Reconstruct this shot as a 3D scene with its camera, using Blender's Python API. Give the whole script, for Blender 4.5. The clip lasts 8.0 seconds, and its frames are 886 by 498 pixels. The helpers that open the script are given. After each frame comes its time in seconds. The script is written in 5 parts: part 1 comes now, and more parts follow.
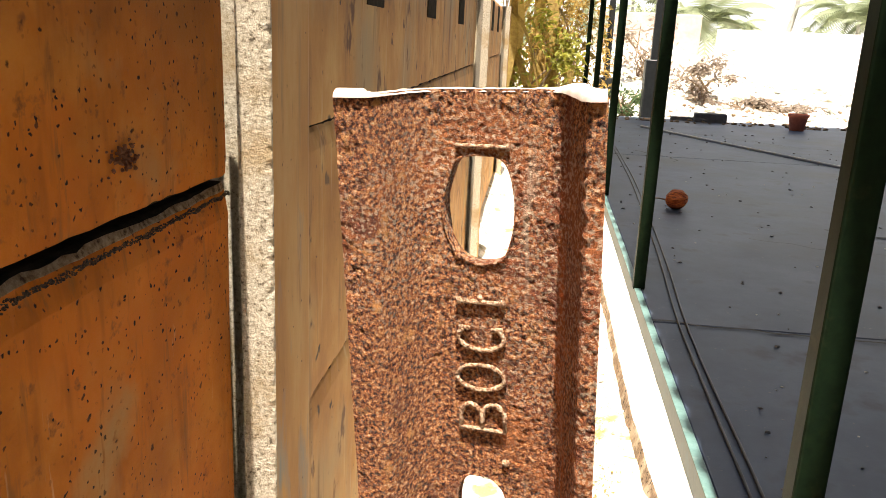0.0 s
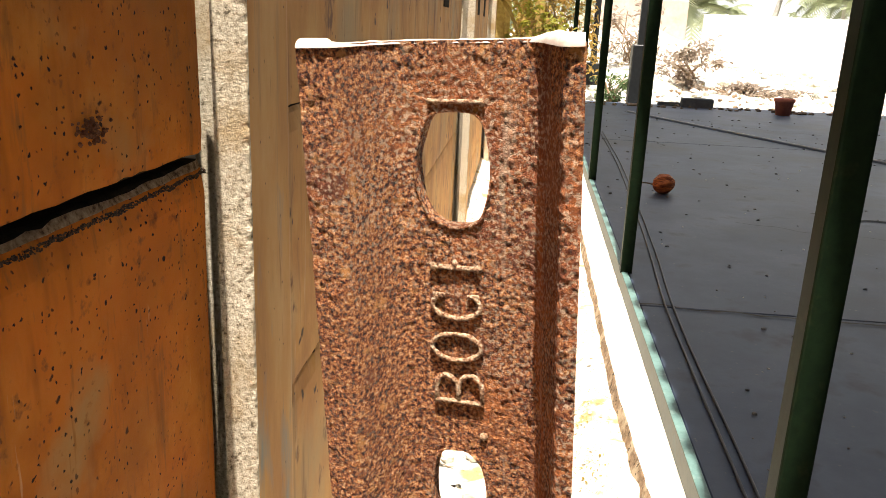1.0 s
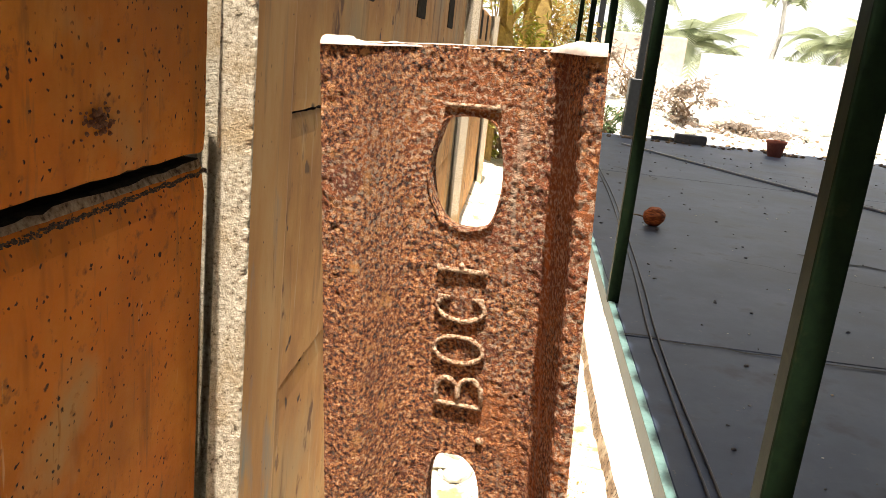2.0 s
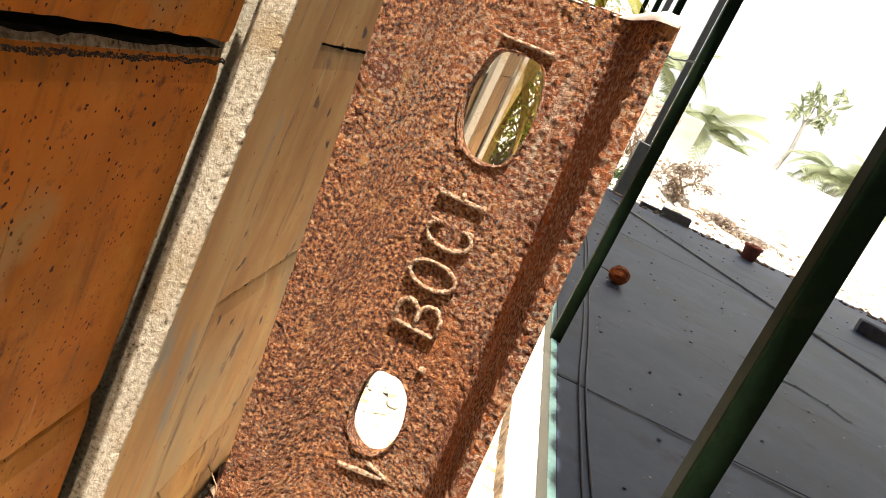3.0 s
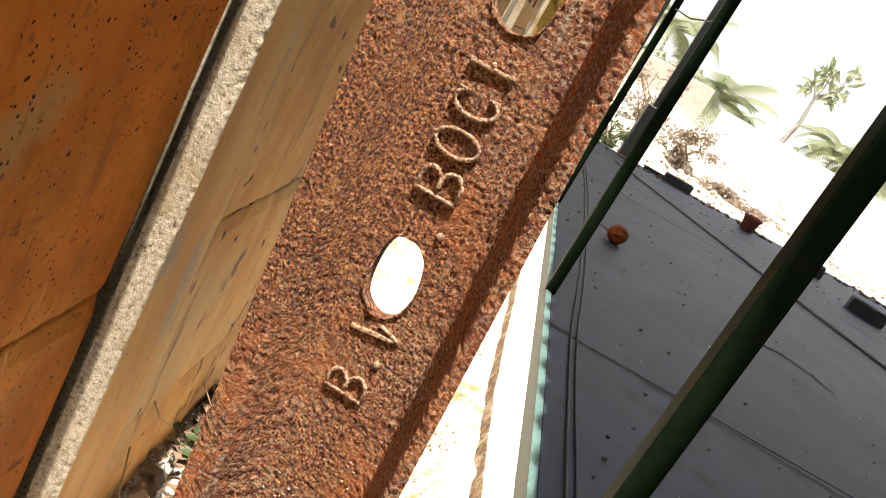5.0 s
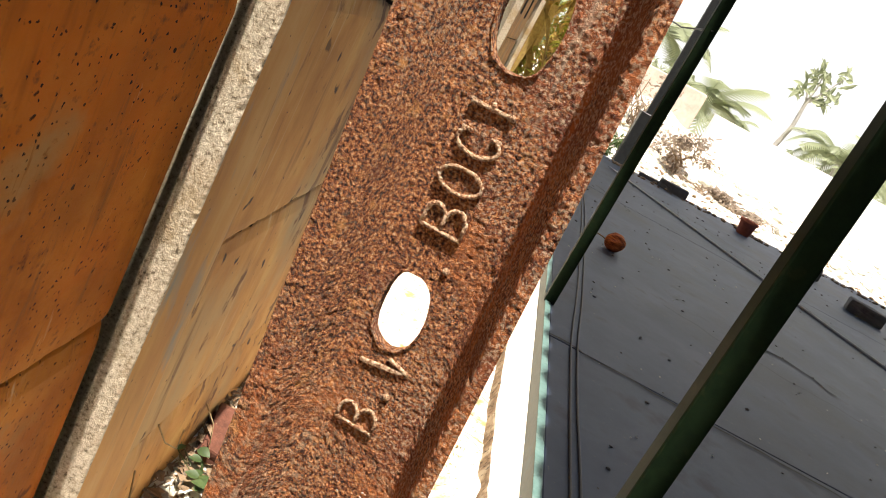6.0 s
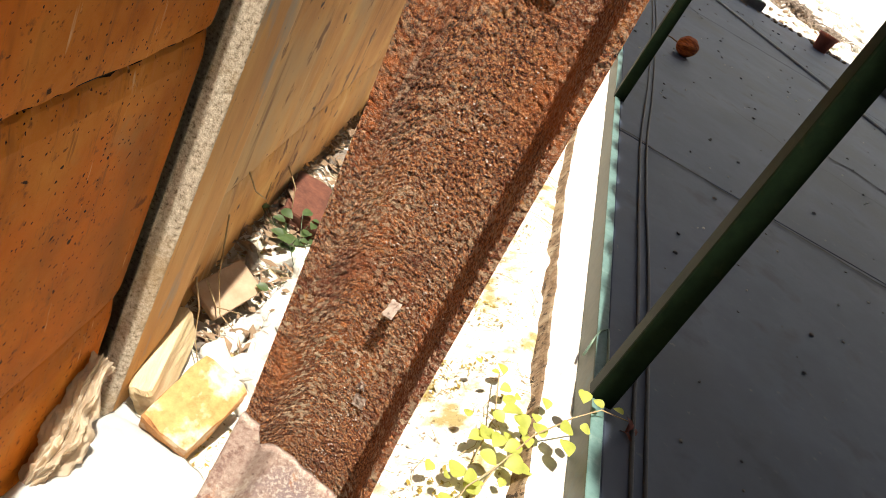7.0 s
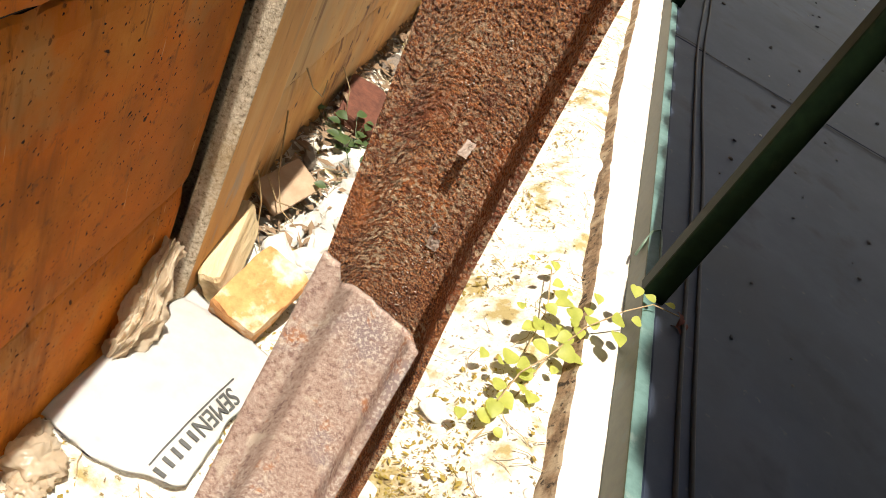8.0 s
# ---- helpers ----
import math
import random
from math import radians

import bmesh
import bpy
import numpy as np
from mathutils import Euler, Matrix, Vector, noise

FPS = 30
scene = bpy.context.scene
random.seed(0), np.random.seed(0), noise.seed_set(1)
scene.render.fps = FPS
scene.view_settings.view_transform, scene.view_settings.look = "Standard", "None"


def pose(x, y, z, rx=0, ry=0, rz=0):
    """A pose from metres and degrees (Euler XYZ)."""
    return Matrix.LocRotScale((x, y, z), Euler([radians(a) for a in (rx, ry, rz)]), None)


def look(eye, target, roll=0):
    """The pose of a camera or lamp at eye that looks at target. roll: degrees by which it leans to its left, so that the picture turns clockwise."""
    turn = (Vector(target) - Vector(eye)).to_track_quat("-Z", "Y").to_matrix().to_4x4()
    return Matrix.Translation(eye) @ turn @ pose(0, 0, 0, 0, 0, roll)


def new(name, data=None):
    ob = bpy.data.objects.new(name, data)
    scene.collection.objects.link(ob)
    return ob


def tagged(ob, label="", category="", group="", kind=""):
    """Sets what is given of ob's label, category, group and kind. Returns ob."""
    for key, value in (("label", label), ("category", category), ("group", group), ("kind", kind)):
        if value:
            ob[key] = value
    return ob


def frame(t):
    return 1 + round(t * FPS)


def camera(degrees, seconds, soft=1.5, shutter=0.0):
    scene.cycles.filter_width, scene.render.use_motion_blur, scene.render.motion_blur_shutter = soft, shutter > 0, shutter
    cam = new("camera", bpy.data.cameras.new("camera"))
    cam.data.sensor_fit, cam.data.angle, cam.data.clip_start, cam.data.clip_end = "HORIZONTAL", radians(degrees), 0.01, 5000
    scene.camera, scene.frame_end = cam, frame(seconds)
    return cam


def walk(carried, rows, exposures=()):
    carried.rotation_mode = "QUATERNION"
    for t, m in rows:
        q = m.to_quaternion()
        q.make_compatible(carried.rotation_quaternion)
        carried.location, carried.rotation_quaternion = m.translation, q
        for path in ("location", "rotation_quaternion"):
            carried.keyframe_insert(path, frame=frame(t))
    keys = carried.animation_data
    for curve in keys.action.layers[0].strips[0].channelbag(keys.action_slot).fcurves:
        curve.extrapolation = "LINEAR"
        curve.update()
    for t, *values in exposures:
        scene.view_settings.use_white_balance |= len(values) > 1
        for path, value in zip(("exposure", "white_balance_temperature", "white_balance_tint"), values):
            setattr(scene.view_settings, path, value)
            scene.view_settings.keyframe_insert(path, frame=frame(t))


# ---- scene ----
cam = camera(58.8, 8.0, soft=0.7)
PATH = [
    (0, (0.0159, 0.0948, 1.0696), (-0.1798, 2.0151, 0.5460), 2.62),
    (0.5, (0.0195, 0.0974, 1.0677), (-0.1574, 2.0210, 0.5494), 2.86),
    (1, (0.0209, 0.1079, 1.0568), (-0.1432, 2.0230, 0.5040), 2.47),
    (2.3, (0.0117, 0.1013, 1.0448), (-0.0928, 2.0368, 0.5520), 10.33),
    (2.5, (0.0109, 0.1078, 1.0312), (-0.0677, 2.0361, 0.5063), 15.27),
    (3, (0.0107, 0.0934, 1.0207), (-0.0413, 2.0347, 0.5425), 25.55),
    (3.5, (0.0111, 0.0863, 1.0033), (-0.0496, 2.0252, 0.5168), 30.21),
    (4, (0.0115, 0.0832, 0.9991), (-0.0375, 2.0208, 0.5057), 30.76),
    (4.5, (0.0190, 0.0795, 0.9865), (0.0194, 1.9976, 0.4201), 30.97),
    (4.7, (0.0202, 0.0773, 0.9848), (0.0287, 1.9898, 0.3998), 30.47),
    (5.8, (0.0099, 0.0726, 1.0089), (0.0121, 1.9972, 0.4650), 28.68),
    (6, (0.0103, 0.0695, 0.9986), (0.0115, 1.9919, 0.4470), 28.36),
    (6.5, (0.0107, 0.0458, 0.9259), (0.0753, 1.8844, 0.1416), 29.15),
    (7, (0.0136, 0.0265, 0.8757), (0.1207, 1.7731, -0.0929), 31.11),
    (7.5, (0.0181, 0.0018, 0.8539), (0.1231, 1.6690, -0.2458), 31.45),
    (8, (0.0221, -0.0191, 0.8447), (0.1239, 1.6070, -0.3153), 31.41),
]
EXPOSURES = [(0, 1.53), (1, 1.38), (2.5, 1.42), (4.5, 1.22), (6, 1.15), (6.5, 1.10), (7, 0.95), (7.5, 0.82), (8, 0.72)]
walk(cam, [(t, look(eye, target, roll)) for t, eye, target, roll in PATH], EXPOSURES)

# ---- light: a high sun from behind the camera, almost in line with the wall ----
TO_SUN = Vector((-0.017, -0.27, 1.0)).normalized()
world = bpy.data.worlds.new("world")
scene.world = world
world.use_nodes = True
sky = world.node_tree.nodes.new("ShaderNodeTexSky")
sky.sky_type, sky.sun_disc = "NISHITA", False
sky.sun_elevation = math.asin(TO_SUN.z)
sky.sun_rotation = math.atan2(TO_SUN.x, TO_SUN.y)
sky.dust_density = 4.0
world.node_tree.links.new(sky.outputs[0], world.node_tree.nodes["Background"].inputs[0])
world.node_tree.nodes["Background"].inputs[1].default_value = 0.055
sun = new("sun", bpy.data.lights.new("sun", "SUN"))
sun.data.energy, sun.data.angle, sun.data.color = 5.0, radians(0.45), (1.0, 0.94, 0.84)
sun.matrix_world = Matrix.Translation((0, -2, 8)) @ TO_SUN.to_track_quat("Z", "Y").to_matrix().to_4x4()


# ---- materials ----
def ramp_of(nt, fac, stops):
    node = nt.nodes.new("ShaderNodeValToRGB")
    while len(node.color_ramp.elements) < len(stops):
        node.color_ramp.elements.new(0.5)
    for e, (p, c) in zip(node.color_ramp.elements, stops):
        e.position, e.color = p, (*c, 1)
    nt.links.new(fac, node.inputs[0])
    return node.outputs[0]


def noise_of(nt, scale, detail=4.0, rough=0.6, stretch=(1, 1, 1), offset=None):
    co = nt.nodes.new("ShaderNodeTexCoord")
    mp = nt.nodes.new("ShaderNodeMapping")
    mp.inputs["Scale"].default_value = stretch
    nt.links.new(co.outputs["Object"], mp.inputs[0])
    if offset is not None:
        nt.links.new(offset, mp.inputs["Location"])
    n = nt.nodes.new("ShaderNodeTexNoise")
    n.inputs["Scale"].default_value, n.inputs["Detail"].default_value, n.inputs["Roughness"].default_value = scale, detail, rough
    nt.links.new(mp.outputs[0], n.inputs["Vector"])
    return n.outputs[0]


def mix_of(nt, fac, a, b, kind="MIX"):
    m = nt.nodes.new("ShaderNodeMix")
    m.data_type, m.blend_type = "RGBA", kind
    for socket, v in ((m.inputs[0], fac), (m.inputs[6], a), (m.inputs[7], b)):
        if isinstance(v, (int, float)):
            socket.default_value = v
        elif isinstance(v, tuple):
            socket.default_value = (*v, 1)
        else:
            nt.links.new(v, socket)
    return m.outputs[2]


def mat(name, stops, scale=20.0, detail=6.0, rough=0.8, metal=0.0, bump=0.3, bump_scale=None, dist=0.002, stretch=(1, 1, 1), patches=None, spots=None, vary=0.0, specks=None, streak=None):
    """stops: colours by a noise; patches: (scale, colour, from, to) of a coarser stain; spots: (scale, colour, size) of pits; vary: lightness by object."""
    m = bpy.data.materials.new(name)
    m.use_nodes = True
    nt = m.node_tree
    b = nt.nodes["Principled BSDF"]
    fine = noise_of(nt, scale, detail, 0.65, stretch)
    col = ramp_of(nt, fine, stops)
    for sc, colour, lo, hi in patches or ():
        f = ramp_of(nt, noise_of(nt, sc, 5, 0.6, stretch), [(lo, (0, 0, 0)), (hi, (1, 1, 1))])
        col = mix_of(nt, f, col, colour)
    for sc, colour, lo, hi, along in streak or ():
        f = ramp_of(nt, noise_of(nt, sc, 4, 0.7, along), [(lo, (0, 0, 0)), (hi, (0.8, 0.8, 0.8))])
        col = mix_of(nt, f, col, colour)
    if specks:
        fine_scale, coarse_scale, colour, amount = specks
        f = ramp_of(nt, noise_of(nt, fine_scale, 3, 0.6), [(0.5, (0, 0, 0)), (0.6, (1, 1, 1))])
        c = ramp_of(nt, noise_of(nt, coarse_scale, 3, 0.5), [(0.42, (0.15, 0.15, 0.15)), (0.62, (amount,) * 3)])
        col = mix_of(nt, mix_of(nt, 1.0, f, c, "MULTIPLY"), col, colour)
    height = noise_of(nt, bump_scale or scale * 2, 6, 0.7, stretch)
    for sc, colour, size in spots or ():
        v = nt.nodes.new("ShaderNodeTexVoronoi")
        v.inputs["Scale"].default_value = sc
        co = nt.nodes.new("ShaderNodeTexCoord")
        warp = nt.nodes.new("ShaderNodeTexNoise")
        warp.inputs["Scale"].default_value, warp.inputs["Detail"].default_value = sc * 1.3, 4
        nt.links.new(co.outputs["Object"], warp.inputs["Vector"])
        push = nt.nodes.new("ShaderNodeVectorMath")
        push.operation = "MULTIPLY_ADD"
        push.inputs[1].default_value = (0.9 / sc,) * 3
        nt.links.new(warp.outputs["Color"], push.inputs[0]), nt.links.new(co.outputs["Object"], push.inputs[2])
        nt.links.new(push.outputs[0], v.inputs["Vector"])
        few = ramp_of(nt, v.outputs["Color"], [(0.5, (0, 0, 0)), (0.55, (1, 1, 1))])
        crowd = ramp_of(nt, noise_of(nt, sc * 0.08, 3, 0.6), [(0.35, (0.3, 0.3, 0.3)), (0.52, (1, 1, 1))])
        few = mix_of(nt, 1.0, few, crowd, "MULTIPLY")
        pit = ramp_of(nt, v.outputs["Distance"], [(size * 0.6, (1, 1, 1)), (size, (0, 0, 0))])
        pit = mix_of(nt, 1.0, pit, few, "MULTIPLY")
        col = mix_of(nt, pit, col, colour)
        height = mix_of(nt, pit, height, (0.0, 0.0, 0.0))
    if vary:
        info = nt.nodes.new("ShaderNodeObjectInfo")
        r = ramp_of(nt, info.outputs["Random"], [(0, (1 - vary,) * 3), (1, (1 + vary,) * 3)])
        col = mix_of(nt, 1.0, col, r, "MULTIPLY")
    nt.links.new(col, b.inputs["Base Color"])
    b.inputs["Roughness"].default_value, b.inputs["Metallic"].default_value = rough, metal
    if bump:
        bp = nt.nodes.new("ShaderNodeBump")
        bp.inputs["Strength"].default_value, bp.inputs["Distance"].default_value = bump, dist
        nt.links.new(height, bp.inputs["Height"])
        nt.links.new(bp.outputs[0], b.inputs["Normal"])
    return m


RUST = mat("rust", [(0.38, (0.030, 0.009, 0.004)), (0.455, (0.20, 0.050, 0.016)), (0.525, (0.56, 0.172, 0.046)), (0.59, (0.82, 0.37, 0.125)), (0.67, (0.94, 0.68, 0.42))], 640, 8, 0.85, 0, 1.0, 760, 0.0075,
           patches=[(34, (0.22, 0.052, 0.019), 0.57, 0.71), (14, (0.70, 0.205, 0.042), 0.52, 0.70), (8, (0.36, 0.090, 0.034), 0.56, 0.70), (110, (0.82, 0.36, 0.105), 0.60, 0.70)], specks=(600, 9, (0.92, 0.68, 0.46), 0.65), streak=[(45, (0.24, 0.055, 0.019), 0.57, 0.73, (1, 0.12, 1)), (38, (0.72, 0.19, 0.038), 0.59, 0.70, (1, 0.16, 1.4)), (70, (0.82, 0.60, 0.42), 0.62, 0.74, (1, 0.08, 1))])


def splashed(m, low, high):
    """Pale mortar grains and dark pits on the lower length of the post, thinning out upwards."""
    nt = m.node_tree
    b = nt.nodes["Principled BSDF"]
    was = b.inputs["Base Color"].links[0].from_socket
    co, split, span = nt.nodes.new("ShaderNodeTexCoord"), nt.nodes.new("ShaderNodeSeparateXYZ"), nt.nodes.new("ShaderNodeMapRange")
    nt.links.new(co.outputs["Object"], split.inputs[0])
    span.inputs[1].default_value, span.inputs[2].default_value = low, high
    nt.links.new(split.outputs["Y"], span.inputs[0])
    spread = mix_of(nt, 1.0, span.outputs[0], ramp_of(nt, noise_of(nt, 22, 4, 0.6), [(0.42, (0.05,) * 3), (0.60, (1, 1, 1))]), "MULTIPLY")
    grains = ramp_of(nt, noise_of(nt, 250, 4, 0.65), [(0.51, (0, 0, 0)), (0.57, (1, 1, 1))])
    pits = ramp_of(nt, noise_of(nt, 210, 4, 0.65, (1, 1, 1.3)), [(0.40, (1, 1, 1)), (0.46, (0, 0, 0))])
    col = mix_of(nt, mix_of(nt, 1.0, pits, spread, "MULTIPLY"), was, (0.24, 0.070, 0.026))
    nt.links.new(mix_of(nt, mix_of(nt, 1.0, grains, spread, "MULTIPLY"), col, (0.90, 0.66, 0.42)), b.inputs["Base Color"])


splashed(RUST, -0.16, -0.46)
# lighter rust that paints the sunlit tops of the raised letters
LIT_RUST = mat("lit_rust", [(0.36, (0.16, 0.055, 0.024)), (0.45, (0.48, 0.24, 0.12)), (0.53, (0.72, 0.47, 0.28)), (0.64, (0.88, 0.70, 0.52))], 700, 6, 0.8, 0, 1.0, 800, 0.003)
PALE_RUST = mat("pale_rust", [(0.32, (0.17, 0.095, 0.07)), (0.44, (0.31, 0.205, 0.16)), (0.58, (0.39, 0.28, 0.225)), (0.72, (0.54, 0.41, 0.32))], 240, 6, 0.8, 0, 0.6, 420, 0.0015,
                patches=[(18, (0.25, 0.185, 0.175), 0.50, 0.62), (70, (0.46, 0.36, 0.28), 0.56, 0.66), (40, (0.38, 0.16, 0.07), 0.60, 0.70), (110, (0.20, 0.115, 0.095), 0.58, 0.66)], specks=(420, 20, (0.66, 0.58, 0.48), 0.6))
CEMENT = mat("cement", [(0.3, (0.50, 0.38, 0.31)), (0.7, (0.76, 0.64, 0.54))], 90, 6, 0.9, 0, 0.4, 200, 0.001)
PANEL = mat("panel_concrete", [(0.3, (0.37, 0.100, 0.007)), (0.5, (0.53, 0.160, 0.012)), (0.7, (0.62, 0.235, 0.032))], 9, 8, 0.7, 0, 0.4, 120, 0.0015,
            patches=[(3.0, (0.62, 0.150, 0.008), 0.46, 0.64), (5.0, (0.44, 0.23, 0.075), 0.58, 0.72), (1.7, (0.27, 0.092, 0.014), 0.5, 0.66), (22, (0.17, 0.05, 0.012), 0.64, 0.72), (60, (0.26, 0.09, 0.018), 0.60, 0.72)], spots=[(150, (0.020, 0.008, 0.004), 0.26), (70, (0.018, 0.007, 0.003), 0.19), (30, (0.030, 0.011, 0.004), 0.11)], streak=[(42, (0.70, 0.46, 0.22), 0.66, 0.74, (1, 1, 0.13)), (16, (0.24, 0.075, 0.010), 0.54, 0.70, (1, 1, 0.2)), (60, (0.30, 0.11, 0.02), 0.58, 0.68, (1, 1, 0.15))])
PANEL.node_tree.nodes["Principled BSDF"].inputs["Specular IOR Level"].default_value = 0.08
FAR_PANEL = mat("weathered_panel_concrete", [(0.3, (0.38, 0.155, 0.030)), (0.5, (0.55, 0.265, 0.066)), (0.7, (0.67, 0.39, 0.13))], 7, 8, 0.8, 0, 0.25, 120, 0.0015, stretch=(1, 1, 0.6),
                patches=[(9, (0.28, 0.13, 0.05), 0.62, 0.74), (2.5, (0.42, 0.29, 0.14), 0.5, 0.66), (13, (0.17, 0.07, 0.022), 0.61, 0.67)], streak=[(11, (0.17, 0.075, 0.028), 0.56, 0.68, (1, 1, 0.12)), (24, (0.70, 0.50, 0.28), 0.62, 0.74, (1, 1, 0.08))], spots=[(40, (0.08, 0.04, 0.02), 0.13), (14, (0.07, 0.032, 0.012), 0.17)])
COLUMN = mat("rough_column_concrete", [(0.34, (0.16, 0.12, 0.075)), (0.44, (0.50, 0.41, 0.29)), (0.64, (0.74, 0.65, 0.51))], 170, 8, 0.9, 0, 1.0, 260, 0.003, patches=[(7, (0.42, 0.28, 0.13), 0.5, 0.7)])
COLUMN_SIDE = mat("smooth_column_concrete", [(0.3, (0.44, 0.195, 0.048)), (0.5, (0.58, 0.295, 0.082)), (0.7, (0.66, 0.40, 0.16))], 8, 8, 0.8, 0, 0.2, 150, 0.001, stretch=(1, 1, 0.3),
                  patches=[(14, (0.30, 0.27, 0.22), 0.58, 0.72)], streak=[(26, (0.36, 0.22, 0.095), 0.56, 0.70, (1, 1, 0.10)), (50, (0.30, 0.13, 0.04), 0.62, 0.72, (1, 1, 0.12))], spots=[(60, (0.07, 0.035, 0.015), 0.12), (22, (0.08, 0.04, 0.016), 0.10)])
# near-black, puts the shade of joints and slots into the colour
JOINT = mat("shaded_joint", [(0.3, (0.012, 0.010, 0.008)), (0.7, (0.05, 0.035, 0.022))], 60, 6, 0.95, 0, 0.5, 150, 0.002)
JOINT.node_tree.nodes["Principled BSDF"].inputs["Specular IOR Level"].default_value = 0.04
LEDGE = mat("crumbly_panel_edge", [(0.36, (0.10, 0.05, 0.02)), (0.46, (0.36, 0.22, 0.11)), (0.62, (0.56, 0.40, 0.24))], 140, 8, 0.95, 0, 1.0, 220, 0.003)
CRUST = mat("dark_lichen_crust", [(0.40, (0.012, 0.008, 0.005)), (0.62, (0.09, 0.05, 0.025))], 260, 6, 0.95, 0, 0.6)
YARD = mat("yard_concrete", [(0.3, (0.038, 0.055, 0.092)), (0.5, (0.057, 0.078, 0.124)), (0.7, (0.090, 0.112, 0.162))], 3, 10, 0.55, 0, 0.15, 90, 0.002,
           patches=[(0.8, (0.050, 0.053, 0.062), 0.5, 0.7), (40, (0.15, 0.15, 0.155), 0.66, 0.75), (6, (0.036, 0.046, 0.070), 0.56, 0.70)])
KERB = mat("kerb_mortar", [(0.3, (0.55, 0.50, 0.42)), (0.6, (0.74, 0.70, 0.63))], 30, 8, 0.9, 0, 0.5, 120, 0.003, patches=[(12, (0.45, 0.36, 0.25), 0.62, 0.75)])
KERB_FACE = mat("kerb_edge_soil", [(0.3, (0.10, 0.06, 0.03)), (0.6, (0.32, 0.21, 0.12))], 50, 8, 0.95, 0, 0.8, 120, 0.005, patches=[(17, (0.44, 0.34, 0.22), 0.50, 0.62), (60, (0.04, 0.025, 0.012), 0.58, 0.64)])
SOIL = mat("dry_soil", [(0.3, (0.52, 0.45, 0.32)), (0.45, (0.72, 0.68, 0.58)), (0.7, (0.82, 0.79, 0.72))], 25, 10, 0.95, 0, 0.8, 120, 0.006, patches=[(9, (0.40, 0.31, 0.13), 0.54, 0.64), (70, (0.20, 0.14, 0.06), 0.60, 0.68)])
STONE = mat("pale_rubble", [(0.3, (0.60, 0.57, 0.50)), (0.7, (0.82, 0.79, 0.72))], 30, 8, 0.9, 0, 0.6, 120, 0.004, vary=0.18)
# dark copy of the rubble colour, with the shade by the wall painted in
SHADED_STONE = mat("shaded_rubble", [(0.3, (0.10, 0.075, 0.055)), (0.7, (0.30, 0.25, 0.20))], 30, 8, 0.9, 0, 0.6, 120, 0.004, vary=0.35)
BRICK = mat("ochre_brick", [(0.3, (0.46, 0.19, 0.06)), (0.6, (0.64, 0.33, 0.12))], 50, 8, 0.9, 0, 0.7, 150, 0.003, patches=[(18, (0.74, 0.62, 0.44), 0.52, 0.66)])
OLIVE = mat("olive_green_paint", [(0.3, (0.034, 0.040, 0.014)), (0.6, (0.056, 0.062, 0.024))], 50, 6, 0.5, 0, 0.1, 200, 0.0006, patches=[(20, (0.045, 0.070, 0.045), 0.55, 0.7)])
TEAL = mat("lighter_teal_paint", [(0.3, (0.085, 0.155, 0.140)), (0.6, (0.125, 0.215, 0.195))], 50, 6, 0.5, 0, 0.1, 200, 0.0006, patches=[(35, (0.20, 0.27, 0.24), 0.58, 0.72)])
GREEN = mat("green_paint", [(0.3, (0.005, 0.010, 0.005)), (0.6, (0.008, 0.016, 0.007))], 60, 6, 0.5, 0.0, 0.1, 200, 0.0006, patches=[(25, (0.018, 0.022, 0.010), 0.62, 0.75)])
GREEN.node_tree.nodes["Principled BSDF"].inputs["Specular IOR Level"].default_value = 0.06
CABLE = mat("black_cable", [(0.3, (0.015, 0.015, 0.017)), (0.7, (0.03, 0.03, 0.033))], 50, 3, 0.5, 0, 0.1)
# steel colour, darkened further to stand for shade on the roof pillars
DARK = mat("dark_steel_and_shade", [(0.3, (0.014, 0.016, 0.017)), (0.7, (0.028, 0.029, 0.030))], 20, 5, 0.5, 0.2, 0.1)
GREY = mat("grey_concrete", [(0.3, (0.10, 0.10, 0.10)), (0.7, (0.17, 0.165, 0.16))], 15, 7, 0.85, 0, 0.3, 60, 0.003)
SACK = mat("white_woven_sack", [(0.3, (0.74, 0.73, 0.70)), (0.7, (0.84, 0.83, 0.80))], 40, 5, 0.6, 0, 0.35, 500, 0.0006)
INK = mat("dark_ink", [(0.3, (0.05, 0.05, 0.05)), (0.7, (0.10, 0.10, 0.09))], 200, 4, 0.7, 0, 0)
WHITEWALL = mat("white_wall_paint", [(0.3, (0.74, 0.73, 0.70)), (0.7, (0.83, 0.82, 0.80))], 2, 8, 0.9, 0, 0.2, 20, 0.01)
ROOF = mat("corrugated_sheet", [(0.3, (0.25, 0.26, 0.27)), (0.7, (0.36, 0.37, 0.38))], 6, 6, 0.5, 0.5, 0.1)
TERRACOTTA = mat("terracotta", [(0.3, (0.56, 0.14, 0.075)), (0.7, (0.70, 0.22, 0.13))], 30, 6, 0.8, 0, 0.3, 90, 0.002)
HUSK = mat("orange_husk", [(0.38, (0.13, 0.028, 0.010)), (0.48, (0.42, 0.10, 0.022)), (0.62, (0.62, 0.19, 0.04))], 40, 6, 0.7, 0, 0.5, 90, 0.004, stretch=(1, 1, 4))


